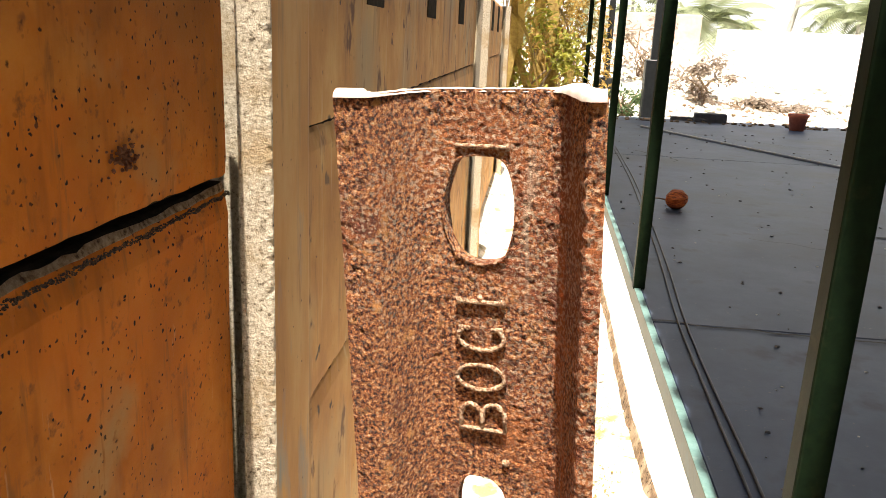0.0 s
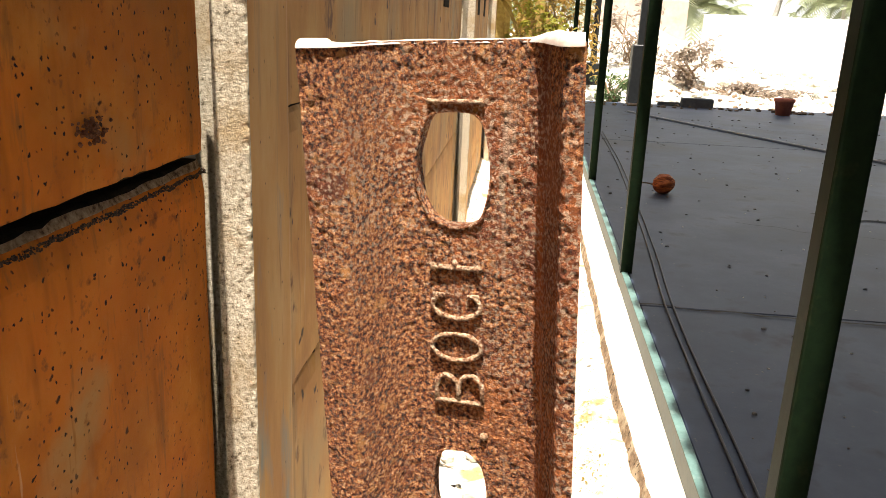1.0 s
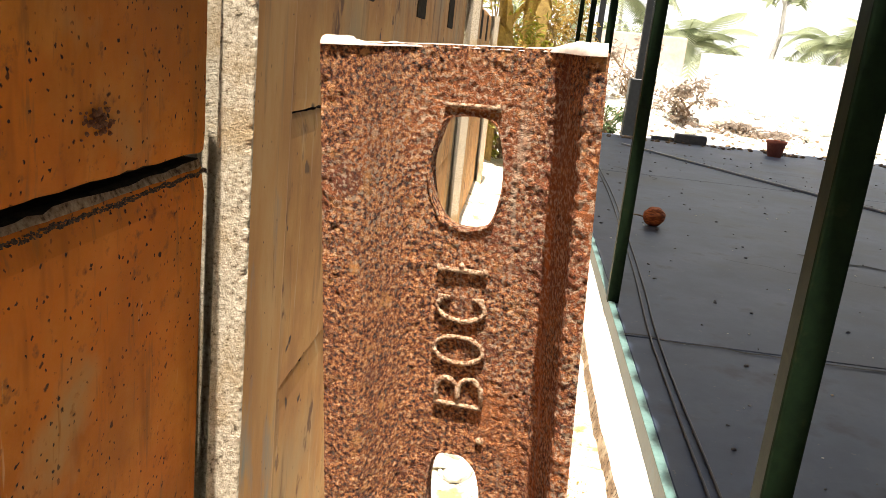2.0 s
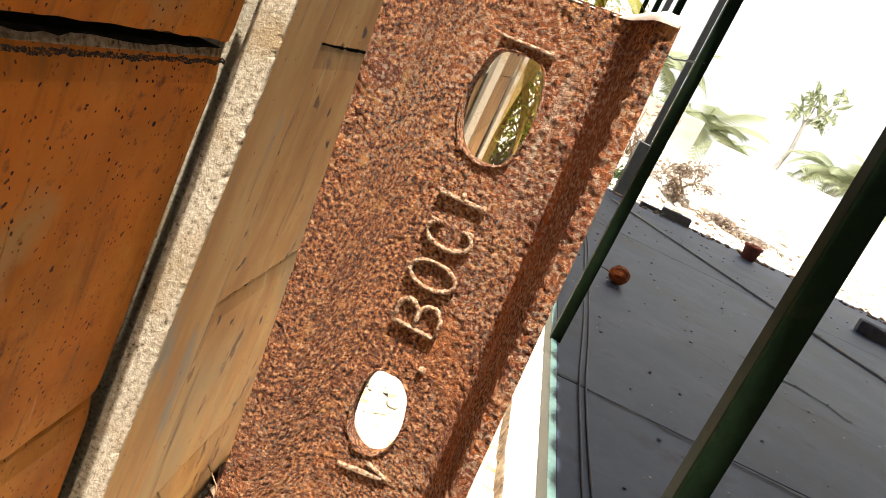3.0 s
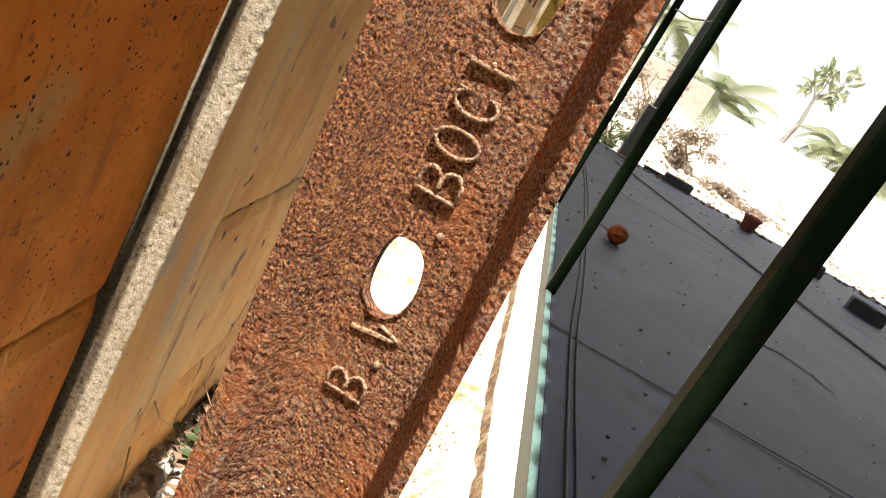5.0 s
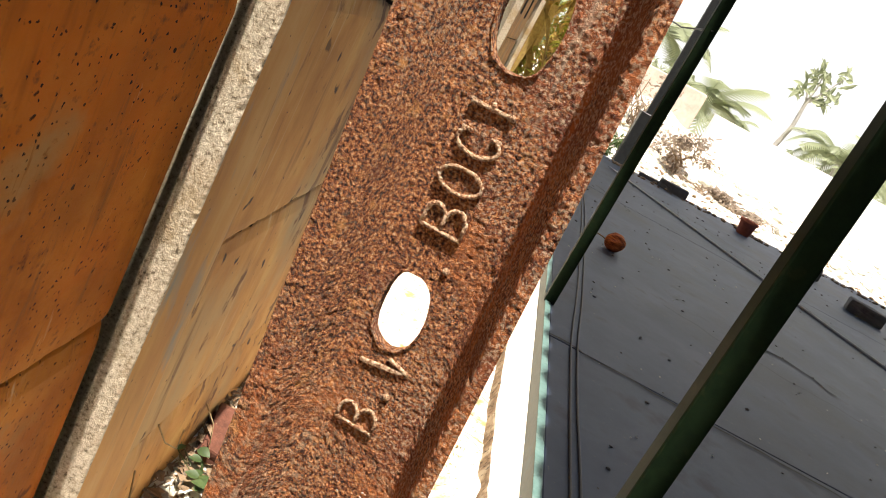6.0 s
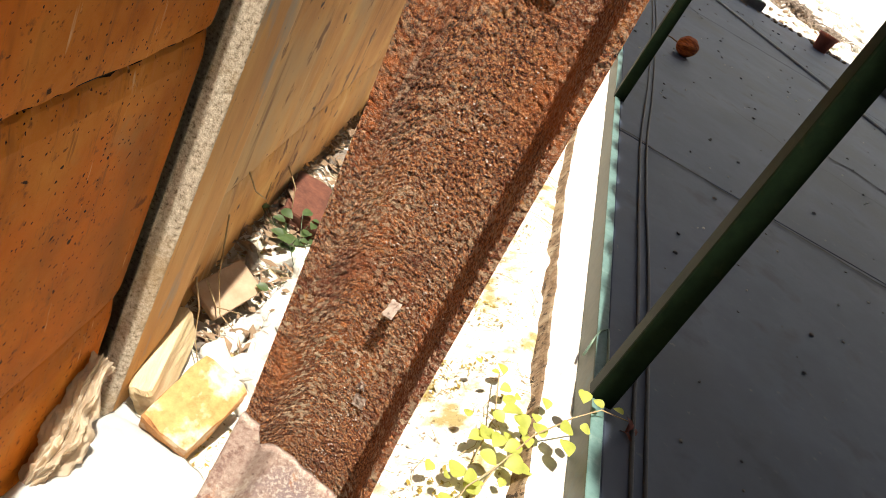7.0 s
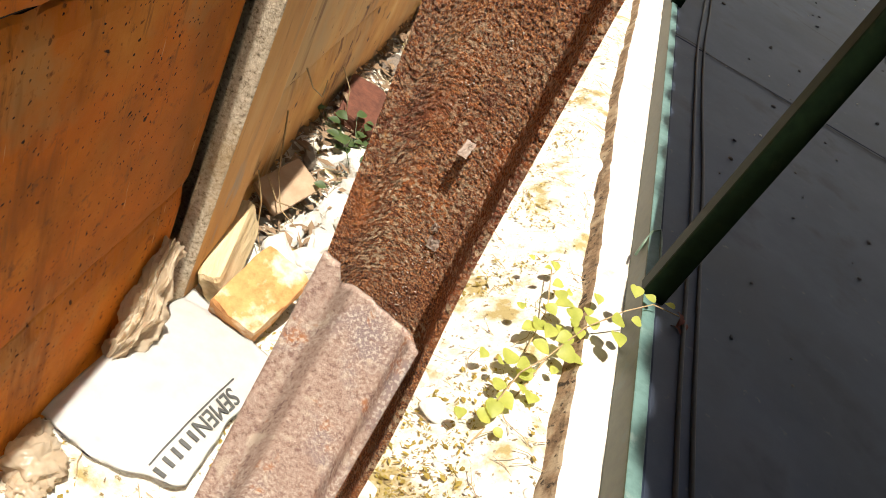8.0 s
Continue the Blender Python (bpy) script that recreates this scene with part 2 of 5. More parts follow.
def leaf_mat(name, dark, light, gloss=0.5):
    m = mat(name, [(0.3, dark), (0.7, light)], 30, 4, gloss, 0, 0.15, 60, 0.002)
    nt = m.node_tree
    b, out = nt.nodes["Principled BSDF"], nt.nodes["Material Output"]
    tr, add = nt.nodes.new("ShaderNodeBsdfTranslucent"), nt.nodes.new("ShaderNodeMixShader")
    tr.inputs[0].default_value = (*[min(1, c * 1.3) for c in light], 1)
    add.inputs[0].default_value = 0.35
    nt.links.new(b.outputs[0], add.inputs[1]), nt.links.new(tr.outputs[0], add.inputs[2])
    nt.links.new(add.outputs[0], out.inputs[0])
    return m


LEAF = leaf_mat("vine_leaf", (0.26, 0.30, 0.05), (0.48, 0.49, 0.11))
DARK_LEAF = leaf_mat("weed_leaf", (0.04, 0.07, 0.02), (0.10, 0.15, 0.05))
# far foliage, lightened and greyed so the colour carries the haze
PALM = leaf_mat("hazy_palm_leaf", (0.17, 0.19, 0.11), (0.33, 0.36, 0.22))
DRY_LEAF = leaf_mat("dry_leaf", (0.14, 0.075, 0.018), (0.42, 0.28, 0.07), 0.8)
BUSH_LEAF = leaf_mat("bush_leaf", (0.09, 0.10, 0.015), (0.36, 0.33, 0.045), 0.6)
LITTER = leaf_mat("leaf_litter", (0.16, 0.10, 0.02), (0.42, 0.33, 0.08), 0.9)
BRUSH = leaf_mat("dry_brush_leaf", (0.20, 0.15, 0.11), (0.36, 0.29, 0.23), 0.9)
BARK = mat("stem_bark", [(0.3, (0.16, 0.10, 0.06)), (0.7, (0.32, 0.22, 0.13))], 20, 6, 0.9, 0, 0.6, 50, 0.01)
PLASTIC = leaf_mat("dusty_clear_plastic", (0.58, 0.46, 0.32), (0.78, 0.66, 0.50), 0.3)
out_node, clear, film_mix = PLASTIC.node_tree.nodes["Material Output"], PLASTIC.node_tree.nodes.new("ShaderNodeBsdfTransparent"), PLASTIC.node_tree.nodes.new("ShaderNodeMixShader")
film_mix.inputs[0].default_value = 0.3
PLASTIC.node_tree.links.new(out_node.inputs[0].links[0].from_socket, film_mix.inputs[1])
PLASTIC.node_tree.links.new(clear.outputs[0], film_mix.inputs[2])
PLASTIC.node_tree.links.new(film_mix.outputs[0], out_node.inputs[0])
# bark paled to put haze and glare into far trunks
PALM_BARK = mat("hazy_palm_bark", [(0.3, (0.36, 0.33, 0.30)), (0.7, (0.52, 0.49, 0.45))], 8, 6, 0.9, 0, 0.4, 30, 0.01)
TWIG = mat("dry_twig", [(0.3, (0.30, 0.20, 0.10)), (0.7, (0.48, 0.36, 0.20))], 80, 4, 0.9, 0, 0.2)


# ---- mesh helpers ----
def mesh_of(name, bm, material, smooth=False):
    me = bpy.data.meshes.new(name)
    bm.normal_update()
    bm.to_mesh(me)
    bm.free()
    for m in material if isinstance(material, (list, tuple)) else [material]:
        me.materials.append(m)
    if smooth:
        me.polygons.foreach_set("use_smooth", [True] * len(me.polygons))
    return me


def part(name, bm, material, parent=None, label="", smooth=False):
    ob = new(name, mesh_of(name, bm, material, smooth))
    ob.parent = parent
    if label:
        tagged(ob, label)
    return ob


def thing(name, label, category, group="", kind="", at=(0, 0, 0)):
    ob = new(name)
    ob.location = at
    ob.empty_display_size = 0.05
    return tagged(ob, label, category, group, kind)


def box(bm, lo, hi, bevel=0.0, m=None, seg=1):
    """A box between two corners, bevelled, added to bm."""
    b2 = bmesh.new()
    bmesh.ops.create_cube(b2, size=1)
    lo, hi = Vector(lo), Vector(hi)
    bmesh.ops.scale(b2, verts=b2.verts, vec=hi - lo)
    bmesh.ops.translate(b2, verts=b2.verts, vec=(lo + hi) / 2)
    if bevel:
        bmesh.ops.bevel(b2, geom=b2.edges[:], offset=bevel, segments=seg, affect="EDGES", profile=0.5)
    if m is not None:
        bmesh.ops.transform(b2, matrix=m, verts=b2.verts)
    return merge(bm, b2)


def merge(bm, other):
    me = bpy.data.meshes.new("t")
    other.to_mesh(me)
    other.free()
    bm.from_mesh(me)
    bpy.data.meshes.remove(me)
    return bm


def tube(bm, points, radius, sides=8, taper=1.0):
    """A round tube along points."""
    pts = [Vector(p) for p in points]
    rings = []
    for i, p in enumerate(pts):
        d = (pts[min(i + 1, len(pts) - 1)] - pts[max(i - 1, 0)]).normalized()
        a = d.cross(Vector((0.31, 0.22, 0.92))).normalized()
        b = d.cross(a)
        r = radius * (1 + (taper - 1) * i / max(1, len(pts) - 1))
        rings.append([bm.verts.new(p + r * (math.cos(k * math.tau / sides) * a + math.sin(k * math.tau / sides) * b)) for k in range(sides)])
    for q, r in zip(rings, rings[1:]):
        for k in range(sides):
            bm.faces.new((q[k], q[(k + 1) % sides], r[(k + 1) % sides], r[k]))
    bm.faces.new(rings[0][::-1]), bm.faces.new(rings[-1])
    return bm


def rock(bm, centre, size, seed, flat=0.7, m=None, rough=0.28, sub=2):
    """An angular stone: an icosphere cut into by noise."""
    b2 = bmesh.new()
    bmesh.ops.create_icosphere(b2, subdivisions=sub, radius=1)
    r = random.Random(seed)
    for _ in range(5):
        n = Vector((r.uniform(-1, 1), r.uniform(-1, 1), r.uniform(-1, 1))).normalized()
        cut = r.uniform(0.45, 0.75)
        for v in b2.verts:
            over = v.co.dot(n) - cut
            if over > 0:
                v.co -= over * n
    for v in b2.verts:
        v.co *= 1 + rough * 0.5 * noise.noise(v.co * 2.3 + Vector((seed * 1.7, 0, 0)))
    turn = Euler((r.uniform(0, 6), r.uniform(0, 0.5), r.uniform(0, 6))).to_matrix().to_4x4()
    mm = Matrix.Translation(centre) @ Matrix.Diagonal((*[size * a for a in (1, r.uniform(0.65, 1), flat)], 1)) @ turn
    bmesh.ops.transform(b2, matrix=mm if m is None else m @ mm, verts=b2.verts)
    return merge(bm, b2)


def grid(bm, nu, nv, f, close=False):
    """A sheet of nu x nv quads with its corners at f(u, v), 0 to 1."""
    vs = [[bm.verts.new(f(i / nu, j / nv)) for j in range(nv + 1)] for i in range(nu + 1)]
    for i in range(nu):
        for j in range(nv):
            bm.faces.new((vs[i][j], vs[i + 1][j], vs[i + 1][j + 1], vs[i][j + 1]))
    return vs


def fbm(p, octaves=4):
    return noise.fractal(p, 1.0, 2.0, octaves)


# ---- the sleeper posts: trough-shaped steel ----
def trough_frame(top, down, face=(0, -1, 0)):
    """Local axes of a trough: x across, y up along it, z towards the viewer's side."""
    up = -Vector(down).normalized()
    z = Vector(face)
    z = (z - z.dot(up) * up).normalized()
    x = up.cross(z)
    return Matrix.Translation(top) @ Matrix((x, up, z)).transposed().to_4x4()


def trough_section(w, flange, slope, depth, step, roll=(0.0045,) * 4):
    """The front line of the section from one lip to the other: flange, wall, web, wall, flange; rounded at the bends."""
    h, hr = w if isinstance(w, tuple) else (w / 2, w / 2)
    f0, f1 = flange if isinstance(flange, tuple) else (flange, flange)
    (s0, s1), (d0, d1) = slope, depth
    corner = [(-h, d0 - 0.001), (-h + f0, d0), (-h + f0 + s0, 0), (hr - f1 - s1, 0), (hr - f1, d1), (hr, d1 - 0.001)]
    line = [Vector((*corner[0], 0))]
    for i in range(1, 5):
        a, b, c = (Vector((*corner[k], 0)) for k in (i - 1, i, i + 1))
        r = roll[i - 1]
        p, q = b + (a - b).normalized() * r, b + (c - b).normalized() * r
        for k in range(5):
            s = k / 4
            line.append((1 - s) ** 2 * p + 2 * s * (1 - s) * b + s * s * q)
    line.append(Vector((*corner[5], 0)))
    out = []
    for a, b in zip(line, line[1:]):
        n = max(1, round((b - a).length / step))
        out += [a.lerp(b, k / n) for k in range(n)]
    return out + [line[-1]]


def trough(length, w0, w1, flange, slope, depth, thick, step, pits, seed, bend=None, roll=(0.0045,) * 4):
    """A closed trough of the given length, its front pitted by rust."""
    sec = trough_section(w0, flange, slope, depth, step, roll)
    near = min(length, 0.62)
    stations = [-near * j / round(near / step) for j in range(round(near / step) + 1)]
    stations += [-near - (length - near) * j / 30 for j in range(1, 31)] if length > near else []
    n = len(stations) - 1
    bm = bmesh.new()
    front, back = [], []
    for j, v in enumerate(stations):
        k = 1 + (w1 / (sum(w0) if isinstance(w0, tuple) else w0) - 1) * -v / length
        rowf, rowb = [], []
        for i, p in enumerate(sec):
            a, b = sec[max(0, i - 1)], sec[min(len(sec) - 1, i + 1)]
            nrm = Vector((-(b - a).y, (b - a).x, 0)).normalized()
            q = Vector((p.x * k, v, p.y))
            if bend:
                q += bend(p.x, v)
            worn = 1 - 0.75 * smooth(0.0085, 0.004, abs(p.x + 0.028)) * smooth(-0.21, -0.12, v)
            turned = Vector((0.8 * q.x + 0.6 * q.y, 0.8 * q.y - 0.6 * q.x, q.z))
            d = pits * worn * (1 + 0.25 * smooth(-0.2, -0.45, v)) * (0.85 * noise.noise(turned * 571 + Vector((0.3, 0.7, seed))) + 0.70 * noise.noise(turned * 243 + Vector((0.1, 0.4, seed + 3))) + 0.6 * noise.noise(turned * 71 + Vector((0, 0, seed + 7))))
            rowf.append(bm.verts.new(q + Vector((nrm.x, 0, nrm.y)) * d))
            rowb.append(bm.verts.new(q - Vector((nrm.x, 0, nrm.y)) * thick))
        front.append(rowf), back.append(rowb)
    m = len(sec)
    for j in range(n):
        for i in range(m - 1):
            bm.faces.new((front[j][i], front[j + 1][i], front[j + 1][i + 1], front[j][i + 1]))
            bm.faces.new((back[j][i], back[j][i + 1], back[j + 1][i + 1], back[j + 1][i]))
        bm.faces.new((front[j][0], back[j][0], back[j + 1][0], front[j + 1][0]))
        bm.faces.new((front[j][m - 1], front[j + 1][m - 1], back[j + 1][m - 1], back[j][m - 1]))
    for i in range(m - 1):
        bm.faces.new((front[0][i], front[0][i + 1], back[0][i + 1], back[0][i]))
        bm.faces.new((front[n][i], back[n][i], back[n][i + 1], front[n][i + 1]))
    return bm


def oval(bm, cx, cy, rx, ry, z0, z1, wob=0.04, seed=0, n=40):
    """An upright oval plug, slightly uneven, to punch a hole."""
    a = []
    for z in (z0, z1):
        ring = []
        for k in range(n):
            t = k * math.tau / n
            c, s_ = math.cos(t), math.sin(t)
            e = 2 / 2.4
            r = 1 + wob * noise.noise(Vector((c * 1.6, s_ * 1.6, seed)))
            ring.append(bm.verts.new((cx + rx * r * math.copysign(abs(c) ** e, c), cy + ry * r * math.copysign(abs(s_) ** e, s_), z)))
        a.append(ring)
    for k in range(n):
        bm.faces.new((a[0][k], a[0][(k + 1) % n], a[1][(k + 1) % n], a[1][k]))
    bm.faces.new(a[0][::-1]), bm.faces.new(a[1])
    return bm


def punched(me, cutters):
    """The mesh with holes punched by the cutters' bmeshes."""
    base = new("tmp", me)
    made = []
    for bm in cutters:
        bmesh.ops.recalc_face_normals(bm, faces=bm.faces)
        c = new("tmp", mesh_of("tmp", bm, []))
        mod = base.modifiers.new("hole", "BOOLEAN")
        mod.operation, mod.object, mod.solver = "DIFFERENCE", c, "EXACT"
        made.append(c)
    out = bpy.data.meshes.new_from_object(base.evaluated_get(bpy.context.evaluated_depsgraph_get()))
    for o in (base, *made):
        bpy.data.objects.remove(o)
    return out


def lettering(text, wide, high, raised=0.0016, thin=0.0):
    """A mesh of raised, worn text in the built-in font, centred, wide x high, reading along +x."""
    cu = bpy.data.curves.new("t", "FONT")
    cu.body, cu.size, cu.extrude, cu.offset, cu.resolution_u = text, 1.0, 0.05, -thin, 5
    cu.bevel_depth, cu.bevel_resolution = 0.018, 1
    ob = new("t", cu)
    me = bpy.data.meshes.new_from_object(ob.evaluated_get(bpy.context.evaluated_depsgraph_get()))
    bpy.data.objects.remove(ob)
    co = np.array([v.co for v in me.vertices])
    lo, hi = co.min(0), co.max(0)
    size = np.array((wide, high, 2 * raised)) / (hi - lo)
    me.vertices.foreach_set("co", ((co - (lo + hi) / 2) * size).ravel())
    return me


def arc(cx, cy, rx, ry, a, b, n=14):
    return [(cx + rx * math.cos(radians(a + (b - a) * k / n)), cy + ry * math.sin(radians(a + (b - a) * k / n))) for k in range(n + 1)]


# worn capitals as strokes: along the line of writing, and up the letter
STROKES = {
    "B": [[(0, -0.02), (0, 1.02)], [(0, 1.0), (0.35, 1.0)] + arc(0.45, 0.76, 0.55, 0.24, 90, -90) + [(0.1, 0.52)], [(0.1, 0.5), (0.45, 0.5)] + arc(0.5, 0.25, 0.55, 0.25, 90, -90) + [(0, 0.0)]],
    "O": [arc(0.5, 0.5, 0.5, 0.5, 90, 450, 28)],
    "C": [arc(0.5, 0.5, 0.5, 0.5, 50, 310, 22), [(0.85, 0.98), (0.84, 0.74)], [(0.84, 0.26), (0.85, 0.02)]],
    "H": [[(0.3, 0.0), (0.3, 1.0)], [(0, 0.03), (0.6, 0.03)], [(0, 0.97), (0.6, 0.97)], [(0.3, 0.5), (0.9, 0.52)]],
    "I": [[(0.4, 0.0), (0.5, 1.0)], [(0, 0.03), (0.9, 0.03)]],
}


def build_sleeper():
    post = thing("steel_sleeper_post", "upright rusty steel railway sleeper with raised letters and two oval holes", "steel post", at=(0, 0, 0))
    post.matrix_world = trough_frame((-0.005, 0.391, 1.051), (0.064, 0.02, -1), (-0.23, -1, 0))

    def bend(x, v):
        return Vector((0.009 * smooth(0.018, 0.042, x) * smooth(-0.45, -0.68, v), 0, 0))

    me = mesh_of("trough", trough(1.22, (0.0455, 0.0537), 0.0838, (0.0140, 0.0060), (0.0110, 0.0135), (0.027, 0.0345), 0.006, 0.0007, 0.00055, 1.0, bend, (0.004, 0.009, 0.0075, 0.003)), RUST)
    me = punched(me, [oval(bmesh.new(), 0.0015, -0.046, 0.014, 0.0215, -0.03, 0.02, 0.12, 1), oval(bmesh.new(), 0.001, -0.181, 0.0115, 0.0185, -0.03, 0.02, 0.08, 5)])
    me.polygons.foreach_set("use_smooth", [True] * len(me.polygons))
    me.set_sharp_from_angle(angle=radians(50))
    body = new("trough", me)
    body.parent = post
    # raised burrs round the holes
    for name, cx, cy, rx, ry, seed in (("upper_hole_rim", 0.0015, -0.046, 0.014, 0.0215, 1), ("lower_hole_rim", 0.001, -0.181, 0.0115, 0.0185, 5)):
        bm = bmesh.new()
        e = 2 / 2.4

        def rim(u, v, cx=cx, cy=cy, rx=rx, ry=ry, seed=seed):
            t, a = u * math.tau, v * math.tau
            c, s_ = math.cos(t), math.sin(t)
            r = 1 + 0.12 * noise.noise(Vector((c * 1.6, s_ * 1.6, seed)))
            k = 0.0008 * max(0.12, 0.7 + 1.3 * noise.noise(Vector((c * 2.2, s_ * 2.2, seed + 3))))
            base = Vector((cx + rx * r * math.copysign(abs(c) ** e, c), cy + ry * r * math.copysign(abs(s_) ** e, s_), 0.0003))
            out = Vector((c, s_, 0))
            return base + out * (k * 0.9 + k * math.cos(a)) + Vector((0, 0, k * math.sin(a)))

        grid(bm, 48, 8, rim)
        bmesh.ops.remove_doubles(bm, verts=bm.verts, dist=0.00005)
        part(name, bm, RUST, body, "uneven raised burr of the punched hole", True)
    # raised letters, read upwards; their highlights are in the lighter rust colour
    for ch, cx, cy, wide, high in (("B", 0.0020, -0.1340, 0.0112, 0.0190), ("O", 0.0013, -0.1160, 0.0112, 0.0200), ("C", 0.0015, -0.0985, 0.0110, 0.0190), ("H", 0.0015, -0.0825, 0.0045, 0.0195), ("I", 0.0026, -0.0210, 0.0036, 0.0210), ("B", 0.0024, -0.2365, 0.0102, 0.0190)):
        bm = bmesh.new()
        for line in STROKES[ch]:
            pts = []
            for k, (p, q) in enumerate(line):
                wob = 0.00025 * noise.noise(Vector((cy * 900, k * 0.7, p * 4)))
                pts.append((cx + high / 2 - q * high + wob, cy - wide / 2 + p * wide + wob, 0.0008))
            tube(bm, pts, 0.00094, 8)
        for v in bm.verts:
            v.co += 0.00050 * Vector((noise.noise(v.co * 700), noise.noise(v.co * 700 + Vector((9, 0, 0))), noise.noise(v.co * 500 + Vector((0, 9, 0)))))
        part("raised_letter", bm, LIT_RUST, body, "", True)
    bm = bmesh.new()
    box(bm, (-0.011, -0.0012, -0.001), (0.011, 0.0012, 0.0012), 0.0006, pose(0.0030, -0.2085, 0, 0, 0, 10))
    box(bm, (-0.006, -0.0009, -0.001), (0.006, 0.0009, 0.0012), 0.0006, pose(0.0105, -0.2045, 0, 0, 0, -14))
    part("raised_letter_stroke", bm, LIT_RUST, body)
    for cx, cy in ((0.0118, -0.154), (0.0110, -0.2205)):
        bm = bmesh.new()
        bmesh.ops.create_icosphere(bm, subdivisions=2, radius=0.0018, matrix=pose(cx, cy, 0.0))
        part("raised_dot", bm, LIT_RUST, body, "", True)
    # lime flecks down the foot of the slope
    bm = bmesh.new()
    r = random.Random(17)
    for _ in range(1500):
        v = -0.06 - (0.19 * r.random() if r.random() < 0.4 else 0.54 * r.random() ** 0.8)
        u = (r.gauss(-0.0245, 0.0016) if v > -0.27 else r.uniform(-0.022, 0.026)) * (1 + 0.15 * v)
        if noise.noise(Vector((u * 60, v * 30, 4))) < (-0.25 if v > -0.27 else 0.05):
            continue
        rock(bm, (u, v, 0.0003 + max(0.0, -0.0228 - u) * 1.7), r.uniform(0.0003, 0.0009) * (1.35 if v > -0.27 else 1), r.randint(0, 999), 0.5, sub=1)
    tagged(part("lime_fleck", bm, CEMENT, body), "pale lime flecks down the web", kind="stuff")
    # pale cement along the cut top end
    bm = bmesh.new()
    sec = trough_section((0.0450, 0.0532), (0.0140, 0.0060), (0.0110, 0.0135), (0.027, 0.0345), 0.003, (0.004, 0.009, 0.0075, 0.003))

    def crust(u, v):
        i = min(len(sec) - 1, round(u * (len(sec) - 1)))
        p, t = sec[i], (sec[min(len(sec) - 1, i + 1)] - sec[max(0, i - 1)]).normalized()
        edge = min(1.0, max(0.0, (abs(p.x) - 0.028) / 0.008))
        wide = 0.0030 + 0.0012 * edge + 0.0006 * noise.noise(Vector((u * 30, 0, 2)))
        high = 0.0013 + 0.0022 * edge * (1.15 if p.x > 0 else 0.8) + 0.0006 * noise.noise(Vector((u * 40, 3, 1)))
        a = v * math.pi
        off = -0.003 + wide * math.cos(a)
        return Vector((p.x - t.y * off, -0.001 + high * math.sin(a), p.y + t.x * off))

    grid(bm, len(sec) - 1, 10, crust)
    part("cement_crust", bm, CEMENT, body, "pale cement crust along the cut top end", True)
    # flakes that peel from the web
    for cx, cy, size, seed in ((0.008, -0.430, 0.0040, 3), (0.014, -0.505, 0.005, 8), (0.011, -0.493, 0.0028, 9)):
        bm = bmesh.new()

        def flake(u, v, size=size, seed=seed):
            x, y = (u - 0.5) * 2 * size, (v - 0.5) * 2 * size
            q = noise.noise(Vector((u * 3, v * 3, seed)))
            return Vector((x * (0.8 + 0.4 * q), y, 0.0012 + 0.007 * (1 - v) * (seed == 3) + 0.0012 * q))

        grid(bm, 7, 7, flake)
        bmesh.ops.solidify(bm, geom=bm.faces[:], thickness=0.0006)
        part("peeling_flake", bm, CEMENT, body, "pale peeling flake").location = (cx, cy, 0)
    return post


def build_pale_sleeper():
    post = thing("pale_steel_sleeper", "pinkish weathered steel trough sleeper leaning against the rusty post", "steel post")
    post.matrix_world = trough_frame((0.0272, 0.3787, 0.4936), (0.008, -0.41, -1), (-0.05, -1, 0.2))
    part("trough", trough(0.80, (0.044, 0.041), 0.087, (0.017, 0.007), (0.011, 0.006), (0.020, 0.018), 0.005, 0.003, 0.0004, 21.0, lambda x, v: Vector((0, -0.2 * x * smooth(-0.06, 0, v) + 0.012 * smooth(-0.022, -0.032, x) + 0.0025 * noise.noise(Vector((x * 90, 0, 1))) * smooth(-0.03, 0, v), 0))), PALE_RUST, post, "", True)
    bm = bmesh.new()
    rock(bm, (0.040, -0.155, 0.019), 0.010, 5, 0.6, sub=3)
    part("cement_blob", bm, CEMENT, post, "white cement blob on the lip", True)
    return post


# ---- the ground, the yard and the kerb ----
def smooth(a, b, x):
    s = min(1.0, max(0.0, (x - a) / (b - a)))
    return s * s * (3 - 2 * s)


def strip_height(x, y):
    """The sunken dry strip between wall and kerb, the rubble beyond the yard."""
    low = -0.13 + 0.135 * smooth(0.08, 0.36, x) + 0.05 * smooth(-0.15, -0.27, x) * smooth(1.1, 1.5, y)
    far = smooth(11.2, 12.5, y)
    h = low * (1 - far) + 0.10 * far + 0.9 * smooth(12.5, 17, y) * smooth(4.6, 2.6, x) + 0.5 * smooth(12.5, 15.8, y) * smooth(2.6, 4.6, x) * 0.6
    n = 0.02 if far < 0.01 else 0.02 + 0.16 * far
    k = 9.0 if far < 0.01 else 1.3
    return h + n * noise.noise(Vector((x * k, y * k, 0.3))) + 0.25 * n * noise.noise(Vector((x * 4 * k, y * 4 * k, 4)))


